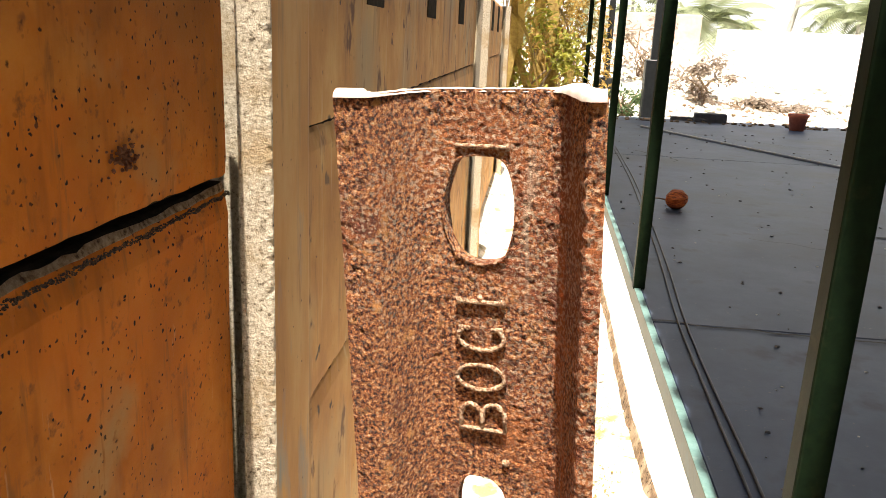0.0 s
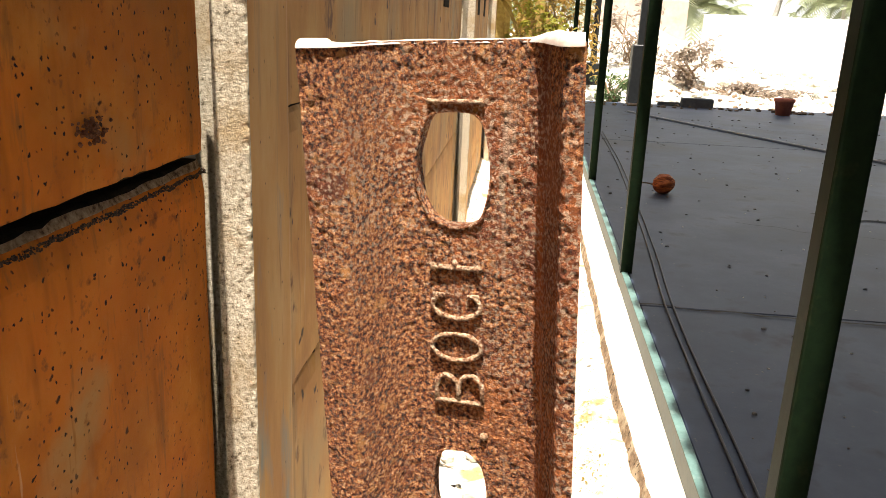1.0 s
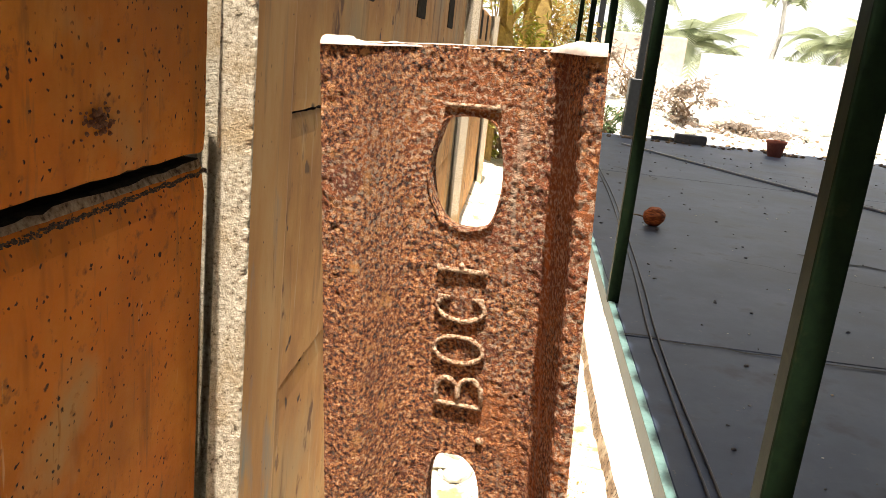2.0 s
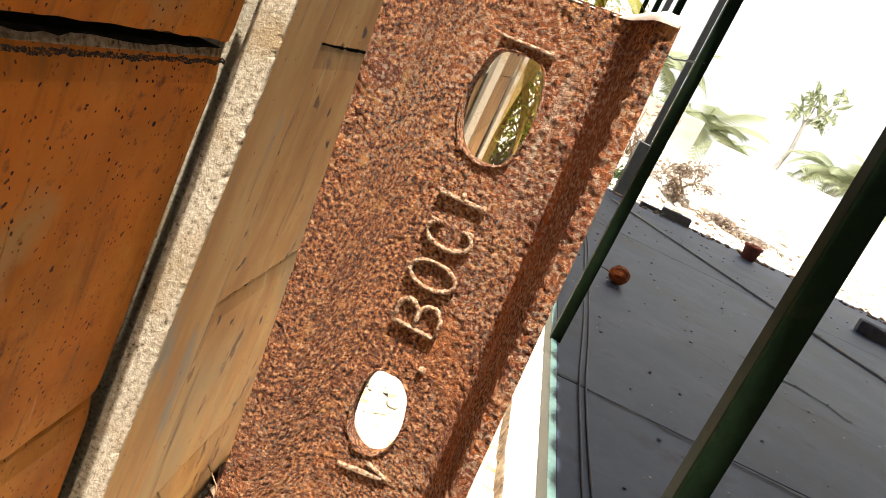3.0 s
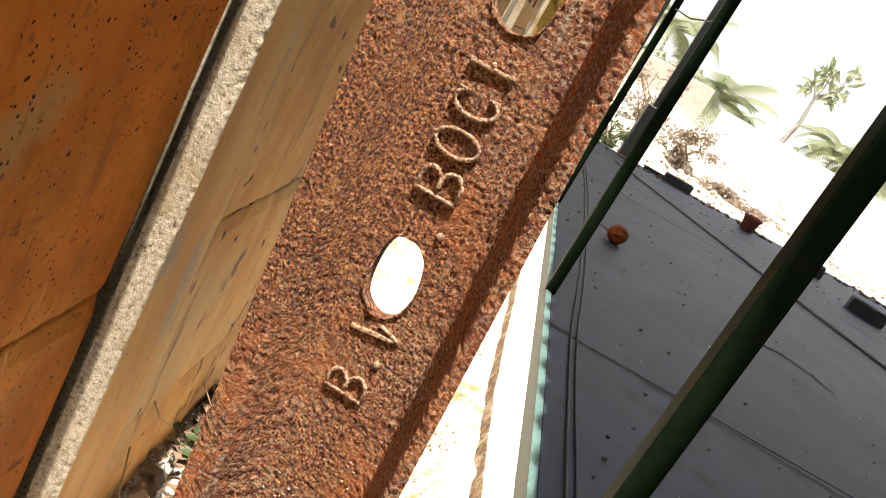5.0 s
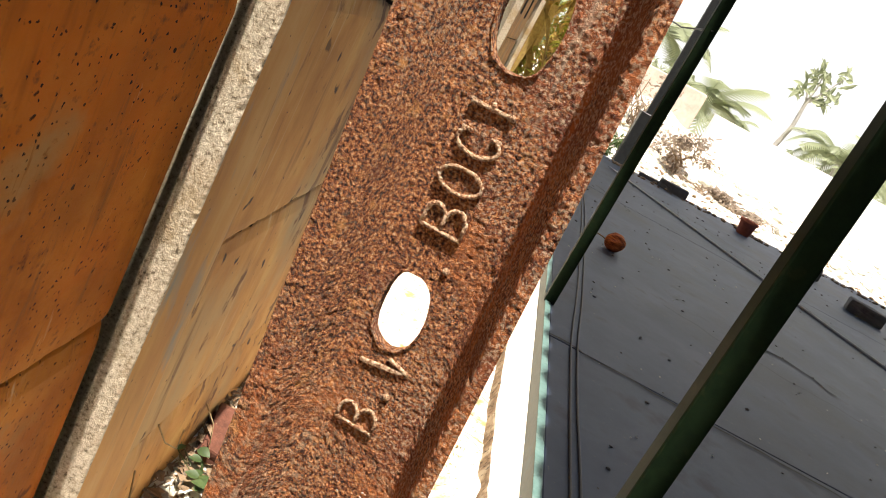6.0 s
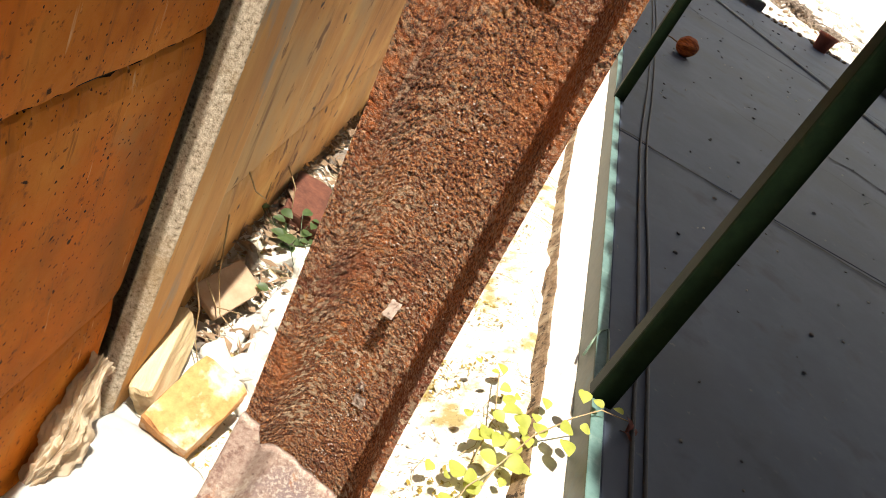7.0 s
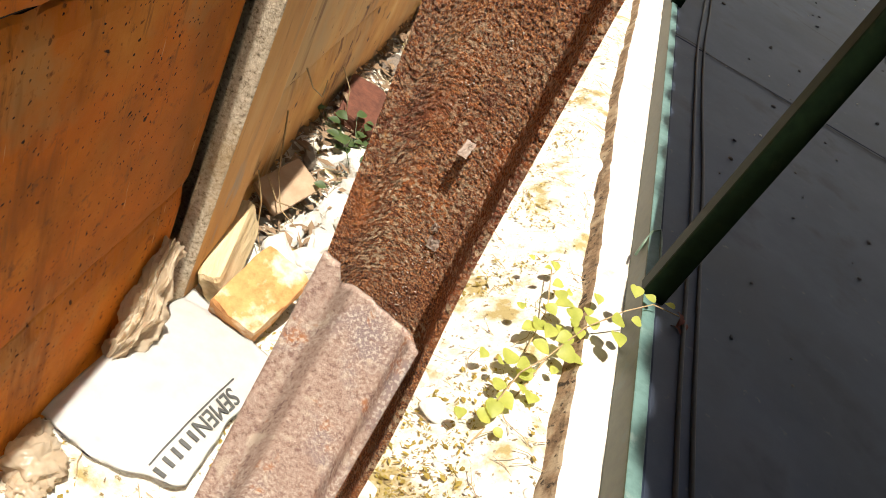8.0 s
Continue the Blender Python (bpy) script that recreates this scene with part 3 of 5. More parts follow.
def build_ground():
    bm = bmesh.new()
    xs = [-600, -80, -20, -6, -2, -1, -0.6] + [-0.45 + 0.022 * i for i in range(38)] + [0.42 + 0.12 * i for i in range(10)] + [1.7 + 0.3 * i for i in range(22)] + [8.5, 10, 13, 20, 40, 90, 250, 600]
    ys = [-600, -60, -12, -4, -1.5, -0.6] + [-0.2 + 0.026 * i for i in range(100)] + [2.45 + 0.15 * i for i in range(58)] + [11.2 + 0.18 * i for i in range(40)] + [18.6, 20, 23, 28, 40, 90, 250, 600]

    def z(x, y):
        if x > 0.44 and y < 11.1:
            return -0.05
        return strip_height(x, y) if -0.5 < x < 12 and y < 30 else (0.0 if y < 11 else 0.1)

    vs = [[bm.verts.new((x, y, z(x, y))) for y in ys] for x in xs]
    for a, b in zip(vs, vs[1:]):
        for k in range(len(ys) - 1):
            bm.faces.new((a[k], b[k], b[k + 1], a[k + 1]))
    ob = part("ground", bm, SOIL, None, "", True)
    return tagged(ob, "pale dry soil and dust, sunlit, littered with rubble", "ground", kind="structure")


YARD_Z = 0.11


def ribbon(bm, pts, width, z, seed, wob=0.012):
    """A thin uneven crack along points."""
    fine = []
    for a, b in zip(pts, pts[1:]):
        n = max(2, int((Vector(b) - Vector(a)).length / 0.03))
        fine += [Vector(a).lerp(Vector(b), k / n) for k in range(n)]
    fine.append(Vector(pts[-1]))
    row = []
    for i, p in enumerate(fine):
        d = (fine[min(i + 1, len(fine) - 1)] - fine[max(0, i - 1)]).normalized()
        s = Vector((-d.y, d.x))
        q = p + s * wob * noise.noise(Vector((i * 0.23, seed, 0)))
        w = width * (0.55 + 0.7 * abs(noise.noise(Vector((i * 0.4, seed, 5)))))
        row.append((bm.verts.new((q.x - s.x * w, q.y - s.y * w, z)), bm.verts.new((q.x + s.x * w, q.y + s.y * w, z))))
    for a, b in zip(row, row[1:]):
        bm.faces.new((a[0], a[1], b[1], b[0]))


def build_yard():
    yard = thing("yard_floor", "grey concrete yard floor with cracks, in the roof's shade", "floor", kind="structure")
    joints = [-4.0, 2.83, 7.3, 11.2]
    for y0, y1 in zip(joints, joints[1:]):
        bm = bmesh.new()
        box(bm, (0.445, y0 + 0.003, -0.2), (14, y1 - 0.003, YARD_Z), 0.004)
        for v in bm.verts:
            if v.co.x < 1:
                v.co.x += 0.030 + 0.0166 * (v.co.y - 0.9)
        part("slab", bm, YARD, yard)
    bm = bmesh.new()
    ribbon(bm, [(0.48, 2.83), (0.62, 2.83), (0.9, 2.80), (1.5, 2.78), (2.6, 2.72)], 0.010, YARD_Z + 0.004, 1, 0.03)
    ribbon(bm, [(1.2, 4.25), (1.6, 4.1), (2.4, 4.0), (3.4, 3.6)], 0.005, YARD_Z + 0.004, 2, 0.05)
    ribbon(bm, [(1.0, 7.6), (1.25, 7.3), (1.3, 7.0)], 0.012, YARD_Z + 0.004, 3, 0.08)
    ribbon(bm, [(1.7, 4.6), (1.9, 4.5), (2.1, 4.45), (2.3, 4.3)], 0.02, YARD_Z + 0.004, 4, 0.1)
    ribbon(bm, [(1.9, 9.4), (2.7, 8.6), (3.8, 8.2)], 0.01, YARD_Z + 0.004, 6, 0.1)
    part("cracks", bm, mat("crack_dirt", [(0.3, (0.05, 0.05, 0.05)), (0.7, (0.10, 0.10, 0.10))], 60, 4, 0.95, 0, 0), yard, "dark cracks in the concrete")
    bm = bmesh.new()
    r = random.Random(5)
    for _ in range(260):
        x, y = 0.6 + 4 * r.random() ** 1.3, 0.5 + 9.5 * r.random() ** 1.2
        rock(bm, (x, y, YARD_Z + 0.002), r.uniform(0.002, 0.006) * (1 + y * 0.28), r.randint(0, 999), 0.6, sub=1)
    ob = part("yard_crumbs", bm, GREY)
    tagged(ob, "scattered dark crumbs and dry droppings on concrete", "debris", kind="stuff")
    bm = bmesh.new()
    for _ in range(90):
        x, y = 0.6 + 3 * r.random(), 0.5 + 6 * r.random()
        rock(bm, (x, y, YARD_Z + 0.002), r.uniform(0.002, 0.005) * (1 + y * 0.2), r.randint(0, 999), 0.5, sub=1)
    tagged(part("pale_crumbs", bm, STONE), "small pale crumbs on concrete", "debris", kind="stuff")


def build_kerb():
    kerb = thing("kerb", "sunlit whitish mortar kerb under the fence rail", "kerb", kind="structure")
    bm = bmesh.new()

    def top(u, v):
        y = -1.5 + 13 * v ** 1.3
        line = 0.016 * (y - 0.9)
        left = 0.378 - 0.035 * smooth(1.2, 2.4, y) + line + 0.005 * noise.noise(Vector((y * 7, 0, 0))) + 0.003 * noise.noise(Vector((y * 31, 0, 0)))
        lip = 0.009 + 0.002 * noise.noise(Vector((y * 5, 3, 0)))
        prof = [(left - lip - 0.004, -0.03), (left - lip, 0.008), (left - 0.004, 0.022), (left, 0.036), (left + 0.004, 0.042), (0.447 + line, 0.0435), (0.474 + line, 0.0435)]
        x, z = prof[min(6, round(u * 6))]
        return Vector((x, y, z + 0.002 * noise.noise(Vector((x * 40, y * 40, 1)))))

    grid(bm, 6, 400, top)
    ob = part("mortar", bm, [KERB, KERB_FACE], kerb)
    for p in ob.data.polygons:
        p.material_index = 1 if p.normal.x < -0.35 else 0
    return kerb


# ---- the wall of concrete panels and columns ----
WALL_X = -0.275
SPOT = (0.633, 0.975)
COLUMNS = [(0.857, 0.0), (4.03, 0.03), (7.0, 0.03)]


def build_wall():
    wall = thing("wall_west", "precast concrete panel wall, orange-brown and stained, pitted", "wall", kind="structure")
    rows = [(-0.4, 0.13), (0.13, 0.53), (0.53, 0.93), (0.93, 1.31)]
    bays = [(-2.05, 0.847, PANEL, -0.004), (1.0, 4.03, FAR_PANEL, 0.012), (4.17, 7.0, FAR_PANEL, 0.012)]
    for i, (y0, y1, material, dz) in enumerate(bays):
        for j, (z0, z1) in enumerate(rows):
            bm = bmesh.new()
            tilt = 0.004 * noise.noise(Vector((i * 3.1, j * 2.7, 0)))
            low, high = (0.005 if i == 0 and j == 3 else 0.003), (0.007 if i == 0 and j == 2 else 0.003)
            z0, z1 = z0 + dz + low, z1 + dz - high

            def face(u, v, y0=y0, y1=y1, z0=z0, z1=z1, j=j, i=i, tilt=tilt):
                y = y0 + 0.012 + (y1 - y0 - 0.024) * u
                v = 0.985 if round(v * 26) == 25 else v
                e = (0.001 * max(0, 1 - v * 26) + 0.007 * max(0, 1 - (1 - v) * 26)) * (1 + 0.8 * noise.noise(Vector((y * 40, z0, 3))))
                rag = 0.004 * noise.noise(Vector((y * 14, i, j))) + 0.002 * noise.noise(Vector((y * 60, i, j + 9)))
                z = z0 + (z1 - z0) * v + (rag if v in (0.0, 1.0) else 0)
                e += 0.004 * smooth(0.80, 0.84, y) ** 2 if i == 0 else 0
                return Vector((WALL_X + tilt * (v - 0.5) - e + 0.0015 * noise.noise(Vector((y * 5, z * 5, i))), y, z))

            vs = grid(bm, 220, 26, face)
            back = [bm.verts.new((WALL_X - 0.05, y, z)) for y, z in ((y0, z0), (y1, z0), (y1, z1), (y0, z1))]
            edge = [[r[0] for r in vs], vs[-1], [r[-1] for r in vs][::-1], vs[0][::-1]]
            for k, side in enumerate(edge):
                bm.faces.new((*side[::-1], back[k], back[(k + 1) % 4]))
            bm.faces.new(back[::-1])
            bmesh.ops.recalc_face_normals(bm, faces=bm.faces)
            bm.faces.ensure_lookup_table()
            for k, f in enumerate(bm.faces):
                f.material_index = 1 if k >= 220 * 26 else 2 if k % 26 == 25 and i == 0 and j == 2 else 0
            part("panel", bm, [material, JOINT, LEDGE], wall)
    # unseen backing added to close the panel joints from behind
    bm = bmesh.new()
    box(bm, (WALL_X - 0.09, -2.05, -0.4), (WALL_X - 0.056, 7.1, 1.27), 0.002)
    part("wall_core", bm, GREY, wall, "added grey backing that closes the panel joints")
    for y, proud in COLUMNS:
        bm = bmesh.new()

        def shaft(u, v, y=y, proud=proud):
            prof = [(-0.34, 0.09), (-0.2755, 0.09), (-0.2740, 0.0), (-0.260, 0.0), (-0.247, 0.0), (-0.240, 0.001), (-0.2385, 0.004), (-0.238, 0.02), (-0.238, 0.07), (-0.238, 0.13), (-0.240, 0.14), (-0.25, 0.142), (-0.34, 0.142)]
            x, dy = prof[round(u * 12)]
            z = -0.4 + 1.73 * v
            rag = (0.0024 * noise.noise(Vector((z * 27, 0, y))) + 0.0020 * noise.noise(Vector((z * 113, 3, y)))) if abs(x + 0.2395) < 0.001 and dy < 0.01 else 0
            return Vector((x + rag + proud * (x > -0.275), y + dy - rag * 0.7, z))

        grid(bm, 12, 500, shaft)
        bmesh.ops.contextual_create(bm, geom=[v for v in bm.verts if v.co.z > 1.3299])
        ob = part("column", bm, [COLUMN, COLUMN_SIDE], wall, "concrete column with a rough sunlit edge")
        for p in ob.data.polygons:
            p.material_index = 1 if p.normal.x > 0.5 and p.center.y > y + 0.006 else 0
    # a spalled reddish spot and chips on the upper panel
    bm = bmesh.new()
    r = random.Random(31)
    for _ in range(90):
        y, z = SPOT[0] + r.gauss(0, 0.012), SPOT[1] + r.gauss(0, 0.005)
        rock(bm, (WALL_X, y, z), r.uniform(0.0012, 0.0034), r.randint(0, 999), 0.8, sub=1)
    part("spalled_spot", bm, mat("spalled_brown", [(0.3, (0.06, 0.02, 0.008)), (0.7, (0.24, 0.08, 0.025))], 300, 4, 0.95, 0, 0.3), wall, "rough dark reddish spalled spot")
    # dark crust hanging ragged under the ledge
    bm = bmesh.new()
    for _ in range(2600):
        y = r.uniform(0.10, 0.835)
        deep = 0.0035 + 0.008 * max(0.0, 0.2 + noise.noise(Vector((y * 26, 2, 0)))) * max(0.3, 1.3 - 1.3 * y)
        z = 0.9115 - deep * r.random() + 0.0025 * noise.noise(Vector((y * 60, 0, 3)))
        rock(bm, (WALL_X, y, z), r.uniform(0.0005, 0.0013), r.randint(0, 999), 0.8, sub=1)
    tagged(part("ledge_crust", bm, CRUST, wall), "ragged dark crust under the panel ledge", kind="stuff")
    # cast slots of the top panels: proud dark boxes paint the shade of the recess
    for y, w in ((1.55, 0.15), (2.34, 0.17), (3.23, 0.2), (4.7, 0.2), (5.5, 0.2), (6.3, 0.2)):
        bm = bmesh.new()
        box(bm, (WALL_X - 0.01, y - w / 2, 1.115), (WALL_X + 0.003, y + w / 2, 1.30), 0.001)
        part("panel_slot", bm, JOINT, wall, "dark box in place of the shade in a top panel's slot")


# ---- the green fence ----
FENCE_LINE = Matrix.Translation((0.4605, 0.9, 0)) @ pose(0, 0, 0, 0, 0, -0.95)


def build_fence():
    fence = thing("metal_fence", "green painted steel fence frame with square posts on a mortar kerb", "fence")
    fence.matrix_world = FENCE_LINE
    bm = bmesh.new()
    box(bm, (-0.0135, -2.4, 0.043), (0.0135, 10.1, 0.115), 0.003, seg=2)
    rail = part("bottom_rail", bm, [OLIVE, TEAL], fence, "olive rail with a lighter teal top")
    # top and yard-side faces get the lighter teal, the others olive
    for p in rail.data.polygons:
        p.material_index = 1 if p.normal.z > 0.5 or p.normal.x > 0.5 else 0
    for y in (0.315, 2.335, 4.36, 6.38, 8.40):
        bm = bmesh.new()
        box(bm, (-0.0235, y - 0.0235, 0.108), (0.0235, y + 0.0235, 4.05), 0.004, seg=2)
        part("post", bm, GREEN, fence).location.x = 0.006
    bm = bmesh.new()
    tube(bm, [(0.01, 2.3, 1.335), (0.01, 3.3, 1.39), (0.01, 4.36, 1.50)], 0.004, 6)
    part("stay_wire", bm, DARK, fence)
    bm = bmesh.new()
    tube(bm, [(-0.019, 0.47, 0.075), (-0.016, 0.49, 0.105), (-0.008, 0.515, 0.120), (0.010, 0.54, 0.1185), (0.0125, 0.50, 0.1185), (0.013, 0.44, 0.1185), (0.0135, 0.40, 0.117)], 0.0028, 8)
    part("tie_wire", bm, mat("teal_wire", [(0.3, (0.10, 0.17, 0.12)), (0.7, (0.20, 0.28, 0.21))], 60, 3, 0.5, 0, 0), fence, "pale green tie wire", True)


def build_roof():
    roof = thing("yard_roof", "corrugated metal roof high over the yard", "roof", kind="structure")
    bm = bmesh.new()
    n, x0, z0 = 1000, 0.385, 4.1
    rows = []
    for i in range(n + 1):
        y = -9 + 19.0 * i / n
        rib = max(-0.6, min(0.6, math.sin(y * math.tau / 0.2)))
        x = x0 + 0.0166 * (y + 0.9) + 0.015 * math.sin(y * math.tau / 0.2)
        rows.append([bm.verts.new((x, y, z0 + 0.02 * rib)), bm.verts.new((x0 + 0.4, y, z0 + 0.02 * rib)), bm.verts.new((15, y, z0 + 0.02 * rib + 0.6))])
    for a, b in zip(rows, rows[1:]):
        for k in range(2):
            bm.faces.new((a[k], a[k + 1], b[k + 1], b[k]))
    part("sheet", bm, ROOF, roof)
    for x, y, base in ((1.63, 11.33, 0.88), (1.16, 13.0, 0.55)):
        pillar = thing("roof_pillar", "dark steel pillar on a concrete base coloured dark for shade, at the yard's edge", "pillar", "pillars at the yard's edge")
        bm = bmesh.new()
        box(bm, (x - 0.11, y - 0.11, 0.0), (x + 0.11, y + 0.11, base), 0.012)
        # concrete base takes the near-black colour in place of shade
        part("base", bm, DARK, pillar)
        bm = bmesh.new()
        box(bm, (x - 0.045, y - 0.045, base), (x + 0.045, y + 0.045, 4.2), 0.006)
        part("pole", bm, DARK, pillar)


def build_enclosure():
    """Unseen plain walls, added to close the place outside the view and dim the sky light."""
    for name, lo, hi in (("wall_house_south", (-1.6, -8.4, -0.2), (9.2, -8.1, 3.6)), ("wall_house_west", (-1.6, -8.1, -0.2), (-1.3, 7.5, 4.4)), ("wall_house_east", (8.9, -8.1, 0), (9.2, 7.5, 4.2))):
        bm = bmesh.new()
        box(bm, lo, hi, 0.01)
        tagged(part(name, bm, GREY), "unseen plain grey wall added to cut the sky light", "wall", kind="structure")


# ---- loose things in the strip ----
def lay(x, y):
    return strip_height(x, y)


def leaf_blade(bm, base, along, normal, length, width, curl=0.2, n=4):
    """One leaf: a curved blade with a fold, pointed at both ends."""
    a = Vector(along).normalized()
    s = a.cross(Vector(normal)).normalized()
    up = s.cross(a)
    rows = []
    for k in range(n + 1):
        t = k / n
        w = width * math.sin(math.pi * min(1, 0.08 + t * 0.95)) ** 0.8 / 2
        c = Vector(base) + a * length * t + up * (curl * length * (t - t * t * 1.6))
        rows.append([bm.verts.new(c - s * w + up * w * 0.35), bm.verts.new(c), bm.verts.new(c + s * w + up * w * 0.35)])
    for p, q in zip(rows, rows[1:]):
        for k in range(2):
            bm.faces.new((p[k], p[k + 1], q[k + 1], q[k]))


SACK_CORNERS = [Vector((-0.277, 0.565)), Vector((-0.066, 0.572)), Vector((-0.060, 0.82)), Vector((-0.235, 0.885))]


def sack_z(x, y):
    """Height of the flattened sack's upper side."""
    u, v = (x + 0.277) / 0.215, (y - 0.565) / 0.29
    hump = max(0.0, math.sin(math.pi * min(1, max(0, u * 0.9 + 0.05)))) * max(0.0, math.sin(math.pi * min(1, max(0, v))))
    return -0.112 + 0.034 * hump ** 0.6 + 0.004 * noise.noise(Vector((x * 18, y * 18, 1))) + 0.002 * noise.noise(Vector((x * 60, y * 25, 3)))


def build_sack():
    sack = thing("cement_sack", "empty white woven cement sack lying flat on the rubble, partly printed", "sack")
    bm = bmesh.new()

    def cloth(u, v):
        a = SACK_CORNERS[0].lerp(SACK_CORNERS[1], u)
        b = SACK_CORNERS[3].lerp(SACK_CORNERS[2], u)
        p = a.lerp(b, v)
        bow = -0.022 * math.sin(math.pi * u) * (1 - v) ** 2
        p += Vector((0.006 * noise.noise(Vector((v * 6, 0, 2))), bow + 0.008 * noise.noise(Vector((u * 6, v, 5)))))
        return Vector((p.x, p.y, sack_z(p.x, p.y)))

    grid(bm, 60, 70, cloth)
    bmesh.ops.solidify(bm, geom=bm.faces[:], thickness=0.003)
    part("cloth", bm, SACK, sack, "", True)

    def print_on(name, me_or_bm, m, label=""):
        if isinstance(me_or_bm, bpy.types.Mesh):
            bm = bmesh.new()
            bm.from_mesh(me_or_bm)
        else:
            bm = me_or_bm
        bmesh.ops.transform(bm, matrix=m, verts=bm.verts)
        for v in bm.verts:
            v.co.z = sack_z(v.co.x, v.co.y) + (0.0042 if v.co.z > 0 else 0.0030)
        part(name, bm, INK, sack, label)

    def bar(w, h):
        bm = bmesh.new()
        box(bm, (-w / 2, -h / 2, -0.001), (w / 2, h / 2, 0.001))
        bmesh.ops.subdivide_edges(bm, edges=[e for e in bm.edges if e.calc_length() > 0.02], cuts=8, use_grid_fill=True)
        return bm

    m = pose(-0.086, 0.680, 0, 0, 0, -99)
    print_on("printed_word", lettering("SEMEN", 0.085, 0.026, 0.001, 0.012), m, "dark printed word")
    for k, w in enumerate((0.012, 0.012, 0.011, 0.011, 0.010)):
        print_on("printed_bar", bar(w * 0.45, 0.019), m @ pose(0.053 + 0.0155 * k, 0, 0))
    print_on("printed_line", bar(0.175, 0.0022), m @ pose(0.028, -0.017, 0))


def crumple(bm, centre, size, seed, ridges=0.3):
    """A crumpled thin bag: a ball of folded sheet."""
    b2 = bmesh.new()
    bmesh.ops.create_icosphere(b2, subdivisions=4, radius=1)
    for v in b2.verts:
        d = v.co.normalized()
        k = 1 - abs(noise.noise(d * 1.7 + Vector((seed, 0, 0)))) * 0.9
        k += ridges * (0.5 - abs(noise.noise(d * 4.1 + Vector((0, seed, 0))))) + 0.12 * noise.noise(d * 9 + Vector((0, 0, seed)))
        v.co = d * k
    bmesh.ops.transform(b2, matrix=Matrix.Translation(centre) @ Matrix.Diagonal((*size, 1)), verts=b2.verts)
    return merge(bm, b2)


def build_bags():
    bm = bmesh.new()

    def film(u, v):
        a = u * math.tau
        r = 0.010 + 0.034 * math.sin(math.pi * min(1, v * 1.08)) ** 0.6 - 0.012 * math.exp(-((v - 0.60) / 0.06) ** 2) + 0.018 * smooth(0.84, 1.0, v)
        c = Vector((math.cos(a), math.sin(a), 0))
        crease = abs(noise.noise(c * 2.6 + Vector((0, 0, v * 3 + 7)))) + 0.6 * abs(noise.noise(c * 6.5 + Vector((3, 0, v * 5)))) + 0.35 * abs(noise.noise(c * 13 + Vector((0, 5, v * 9))))
        r *= 1.25 - 1.3 * crease + 0.12 * math.sin(7 * a + 3 * v)
        mid = Vector((0.008 * math.sin(v * 5), -0.060 + 0.135 * v, -0.040 + 0.120 * v ** 1.2))
        return mid + Vector((0.70 * r * math.cos(a), -0.5 * r * math.sin(a), 0.95 * r * math.sin(a)))

    grid(bm, 160, 90, film)
    bmesh.ops.remove_doubles(bm, verts=bm.verts, dist=0.0002)
    ob = part("plastic_bag", bm, PLASTIC, None, "", True)
    ob.location = (-0.252, 0.735, -0.055)
    tagged(ob, "crumpled dusty translucent plastic bag against the wall", "plastic bag")
    for x, y, s_, seed in ((-0.235, 0.500, 0.036, 9.0), (-0.262, 0.535, 0.025, 12.0), (-0.222, 0.470, 0.022, 14.0)):
        bm = bmesh.new()
        crumple(bm, (0, 0, 0), (s_, s_ * 0.9, s_ * 0.7), seed, 0.5)
        ob = part("crumpled_film", bm, PLASTIC, None, "", True)
        ob.location = (x, y, lay(x, y) + s_ * 0.45)
        tagged(ob, "crumpled clear plastic film on dry soil", "plastic film", "crumpled films by the wall")


def slab_of(bm, size, seed, bevel=0.006):
    """A broken block: a box with chipped, uneven faces."""
    b2 = bmesh.new()
    bmesh.ops.create_cube(b2, size=1)
    bmesh.ops.subdivide_edges(b2, edges=b2.edges[:], cuts=6, use_grid_fill=True)
    for v in b2.verts:
        p = v.co.copy()
        over = sum(max(0, abs(c) - 0.40) for c in p)
        v.co *= 1 - 0.35 * max(0, over - 0.10)
        v.co = Vector([c * d for c, d in zip(v.co, size)])
        v.co += 0.06 * min(size) * Vector([noise.noise(p * 3.1 + Vector((seed, k * 9, 0))) for k in range(3)])
        v.co += 0.03 * min(size) * Vector([noise.noise(p * 11 + Vector((seed, k * 9, 0))) for k in range(3)])
    return merge(bm, b2)


